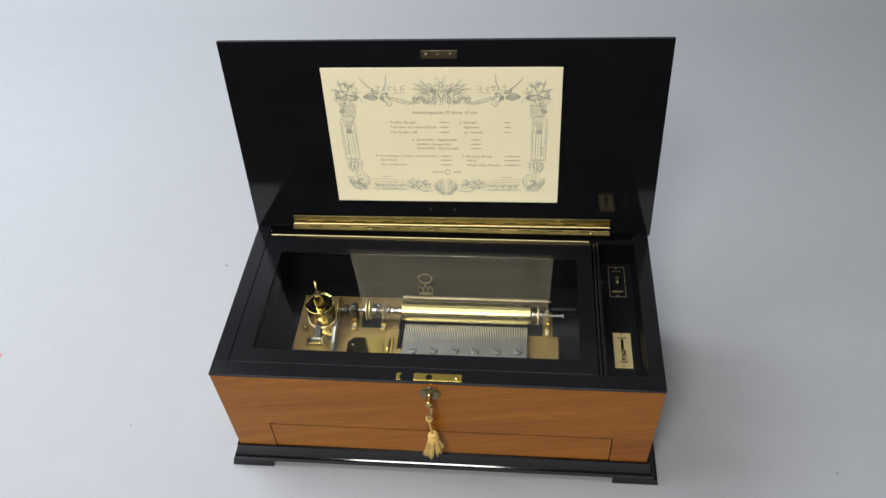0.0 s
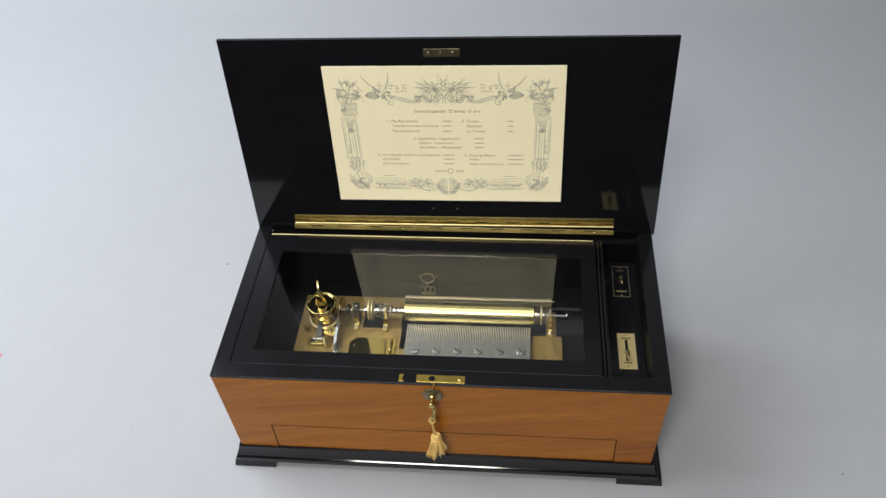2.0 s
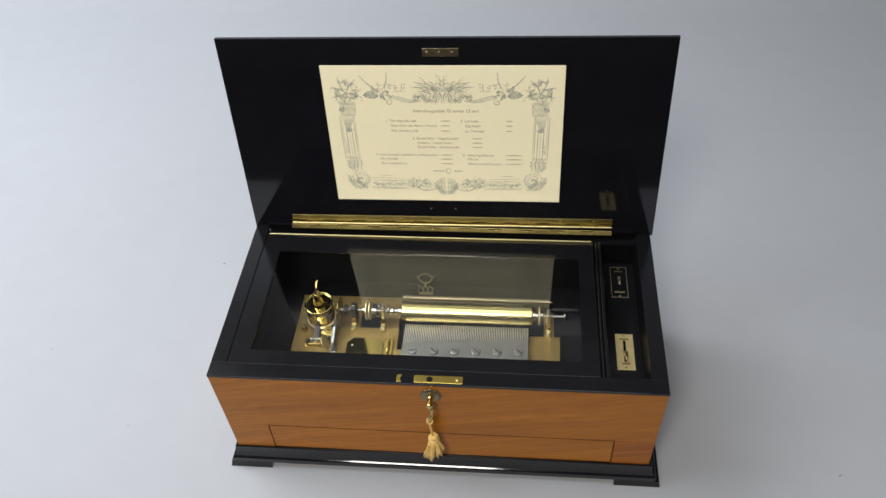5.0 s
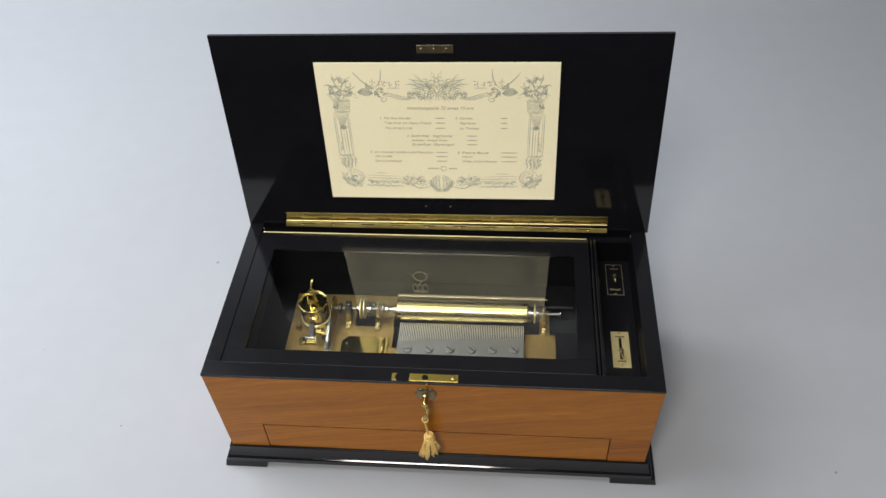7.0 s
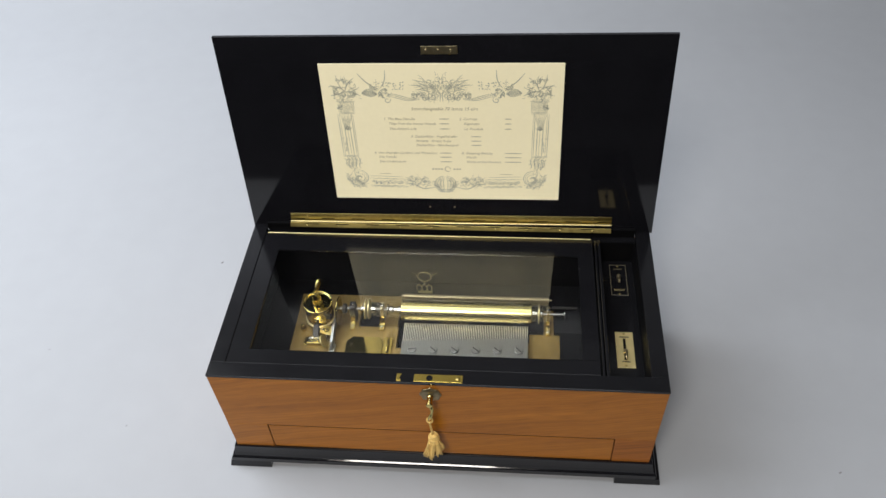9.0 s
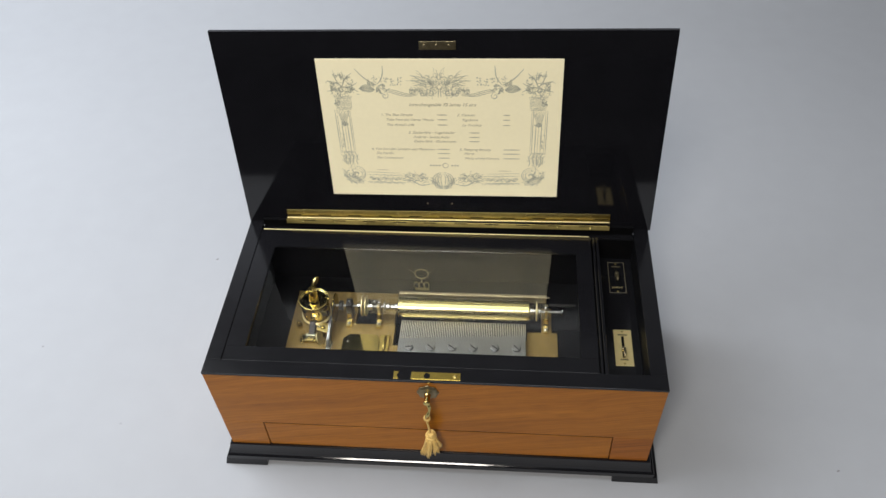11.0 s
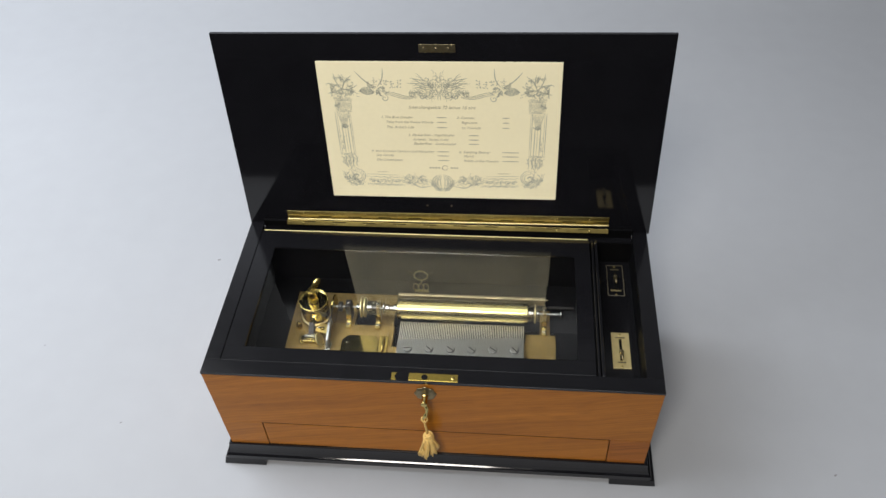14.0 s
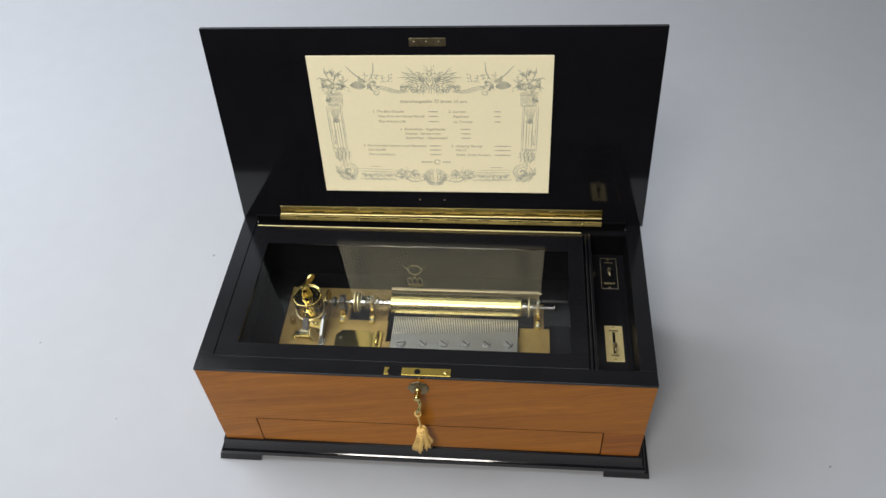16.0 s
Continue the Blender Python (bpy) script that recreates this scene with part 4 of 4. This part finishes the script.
    for x, y, z in ((-0.1262, 0.0945, 0.0022), (-0.1390, 0.1125, 0.0125), (-0.1530, 0.1065, 0.0046)):
        part("screw", lathe([(0.0017, 0), (0.0016, 0.0008), (0.0008, 0.0012)], pose(x, y, BED + z), 14), M_BRIGHT, gov)
    bm = rod((0, 0, -0.001), (0, 0, 0.0094), 0.0007, 10)
    for s in (-1, 1):
        box(min(0, s * 0.0040), max(0, s * 0.0040), -0.0003, 0.0003, 0.0015, 0.0075, bm=bm)
    fan = part("governor_fan", bm, M_BRIGHT, mov, "small spinning steel fan")
    return mov, key, cyl, fan


movement, winding_key, cylinder, governor_fan = build_movement()


def build_mark():
    """A gilt wire emblem: a ring over three loops, with two side strokes, standing on the floor board."""
    bm = bmesh.new()
    y, mx, mz = 0.1900, -0.0290, 0.1110

    def loop(cx, cz, rx, rz, r, n=20):
        pts = [(cx + rx * math.cos(2 * math.pi * k / n), y, cz + rz * math.sin(2 * math.pi * k / n)) for k in range(n + 1)]
        tube(pts, r, 6, bm)
    loop(mx, mz, 0.0080, 0.0080, 0.0004)
    for k in (-1, 0, 1):
        loop(mx - 0.001 + 0.0062 * k, mz - 0.0205, 0.0030, 0.0060, 0.00045, 12)
    tube([(mx, y, mz - 0.008), (mx - 0.001, y, mz - 0.0145)], 0.0004, 6, bm)
    box(mx - 0.009, mx + 0.008, y - 0.001, y + 0.001, FLOOR, FLOOR + 0.0026, bm=bm)
    for sign in (-1, 1):
        tube([(mx + sign * 0.0150, y, mz + 0.0070), (mx + sign * 0.0115, y, mz + 0.0045), (mx + sign * 0.0080, y, mz)], 0.00022, 6, bm)
    ob = link("gilt_ornament", bm, M_GILT)
    tagged(ob, "small gilt wire emblem on the black floor board", "ornament")


build_mark()

# ---- key with chain and tassel ----


def build_key():
    kx, ky, kz = -0.0030, -0.0118, 0.1485
    key = thing("tasselled_key", "brass key in the lock with a golden silk tassel", "key")
    part("shank", lathe([(0.0034, 0), (0.0036, 0.0010), (0.0030, 0.0020), (0.0030, 0.0090), (0.0034, 0.0096), (0.0034, 0.0108), (0.0026, 0.0114)], pose(kx, -0.0038, kz, 90), 24), M_BRASS, key, "round brass key shank")
    bow = [(kx + 0.0022 * math.sin(4.2 * s), ky - 0.0022 + 0.0010 * math.cos(4.2 * s), kz + 0.0010 - 0.0265 * s) for s in [k / 16 for k in range(17)]]
    part("bow", tube(bow, [0.0015 + 0.0008 * math.sin(math.pi * k / 8) ** 2 for k in range(17)], 10), M_BRASS, key, "twisted brass bow")
    zr = kz - 0.0265
    ring = [(kx - 0.0010 + 0.0027 * math.cos(a), ky - 0.0022 + 0.0012 * math.sin(a), zr + 0.0030 * math.sin(a)) for a in np.linspace(0, 2 * math.pi, 19)]
    part("cord_loop", tube(ring, 0.0010, 8), M_CORD, key)
    cord = [(kx - 0.0016 + 0.0022 * s, ky - 0.0022, zr - 0.0030 - 0.0225 * s) for s in [k / 8 for k in range(9)]]
    part("cord", tube(cord, 0.0012, 8), M_CORD, key)
    tx, ty, tz = kx + 0.0015, ky - 0.0022, zr - 0.0260
    part("tassel_head", lathe([(0.0018, 0.0), (0.0040, -0.0022), (0.0052, -0.0060), (0.0050, -0.0098), (0.0046, -0.0118), (0.0050, -0.0128)][::-1], pose(tx, ty, tz), 28, wave=lambda a: 1 + 0.05 * math.cos(9 * a)), M_CORD, key)
    for k in range(7):
        tilt = 42 * math.sin(2.1 * k)
        loop = [pose(tx, ty, tz - 0.0022 - 0.0014 * k, tilt, 38 * math.cos(1.7 * k)) @ Vector((0.0054 * (1 - 0.12 * abs(k - 3)) * math.cos(a), 0.0054 * (1 - 0.12 * abs(k - 3)) * math.sin(a), 0)) for a in np.linspace(0, 2 * math.pi, 17)]
        part("tassel_binding", tube(loop, 0.0008, 6), M_CORD, key)
    rnd = random.Random(3)
    zf = tz - 0.0105
    for k in range(64):
        a = 2 * math.pi * k / 64 + rnd.uniform(-0.1, 0.1)
        q = 0.0050 * math.sqrt(rnd.uniform(0.15, 1))
        long = rnd.uniform(0.0225, 0.0260) - 0.0085 * q / 0.005 * math.cos(a)
        sway = -0.0022 + rnd.uniform(-0.002, 0.002)
        pts = []
        for j in range(7):
            s = j / 6
            flare = 1 + 1.25 * s - 0.25 * s * s
            pts.append((tx + q * flare * math.cos(a) + sway * s * s + 0.0030 * s * max(0, math.cos(a)), ty + 0.7 * q * flare * math.sin(a) - 0.001, zf - long * s + 0.001 * math.sin(3 * s + k)))
        part("tassel_thread", tube(pts, 0.00085, 5), M_CORD, key)
    pts = [(tx - 0.0045 - 0.0020 * math.sin(math.pi * s), ty - 0.0045, tz - 0.010 - 0.020 * s) for s in [k / 8 for k in range(9)]]
    part("tassel_thread", tube(pts, 0.0007, 6), M_CORD, key)
    return key


build_key()

# ---- specks on the paper ----
for x, y, s, mat in ((-0.335, 0.308, 0.0016, M_SPECK), (-0.381, 0.038, 0.0010, M_SPECK), (-0.523, 0.146, 0.0010, M_SPECK), (0.439, 0.018, 0.0014, M_SPECK)):
    bm = lathe([(s, 0), (s * 0.8, s * 0.3), (s * 0.3, s * 0.45)], pose(x, y, 0, 0, 0, 30), 9, wave=lambda a: 1 + 0.35 * math.cos(2 * a) + 0.15 * math.cos(5 * a))
    tagged(link("lint_speck", bm, mat), "tiny grey speck of lint on the paper", "speck", "specks on the paper")
tagged(link("red_scrap", prism([(-0.640, 0.124), (-0.594, 0.129), (-0.5935, 0.137), (-0.641, 0.133)], 0.0, 0.0006), M_RED), "small red printed scrap lying on the paper", "scrap")


def motions():
    c = (-0.1460, 0.1345, BED + 0.0490)
    walk(winding_key, [(t, pose(*c, 0, 0, 111 - 4.2 * t)) for t in (0, 4, 8, 12, 16)])
    walk(cylinder, [(t, pose(-0.0505, AX, AZ, -5.0 * t)) for t in (0, 4, 8, 12, 16)])
    walk(governor_fan, [(k * 0.1, pose(-0.1345, 0.1075, BED + 0.0010, 0, 0, 63.0 * k)) for k in range(161)])


motions()
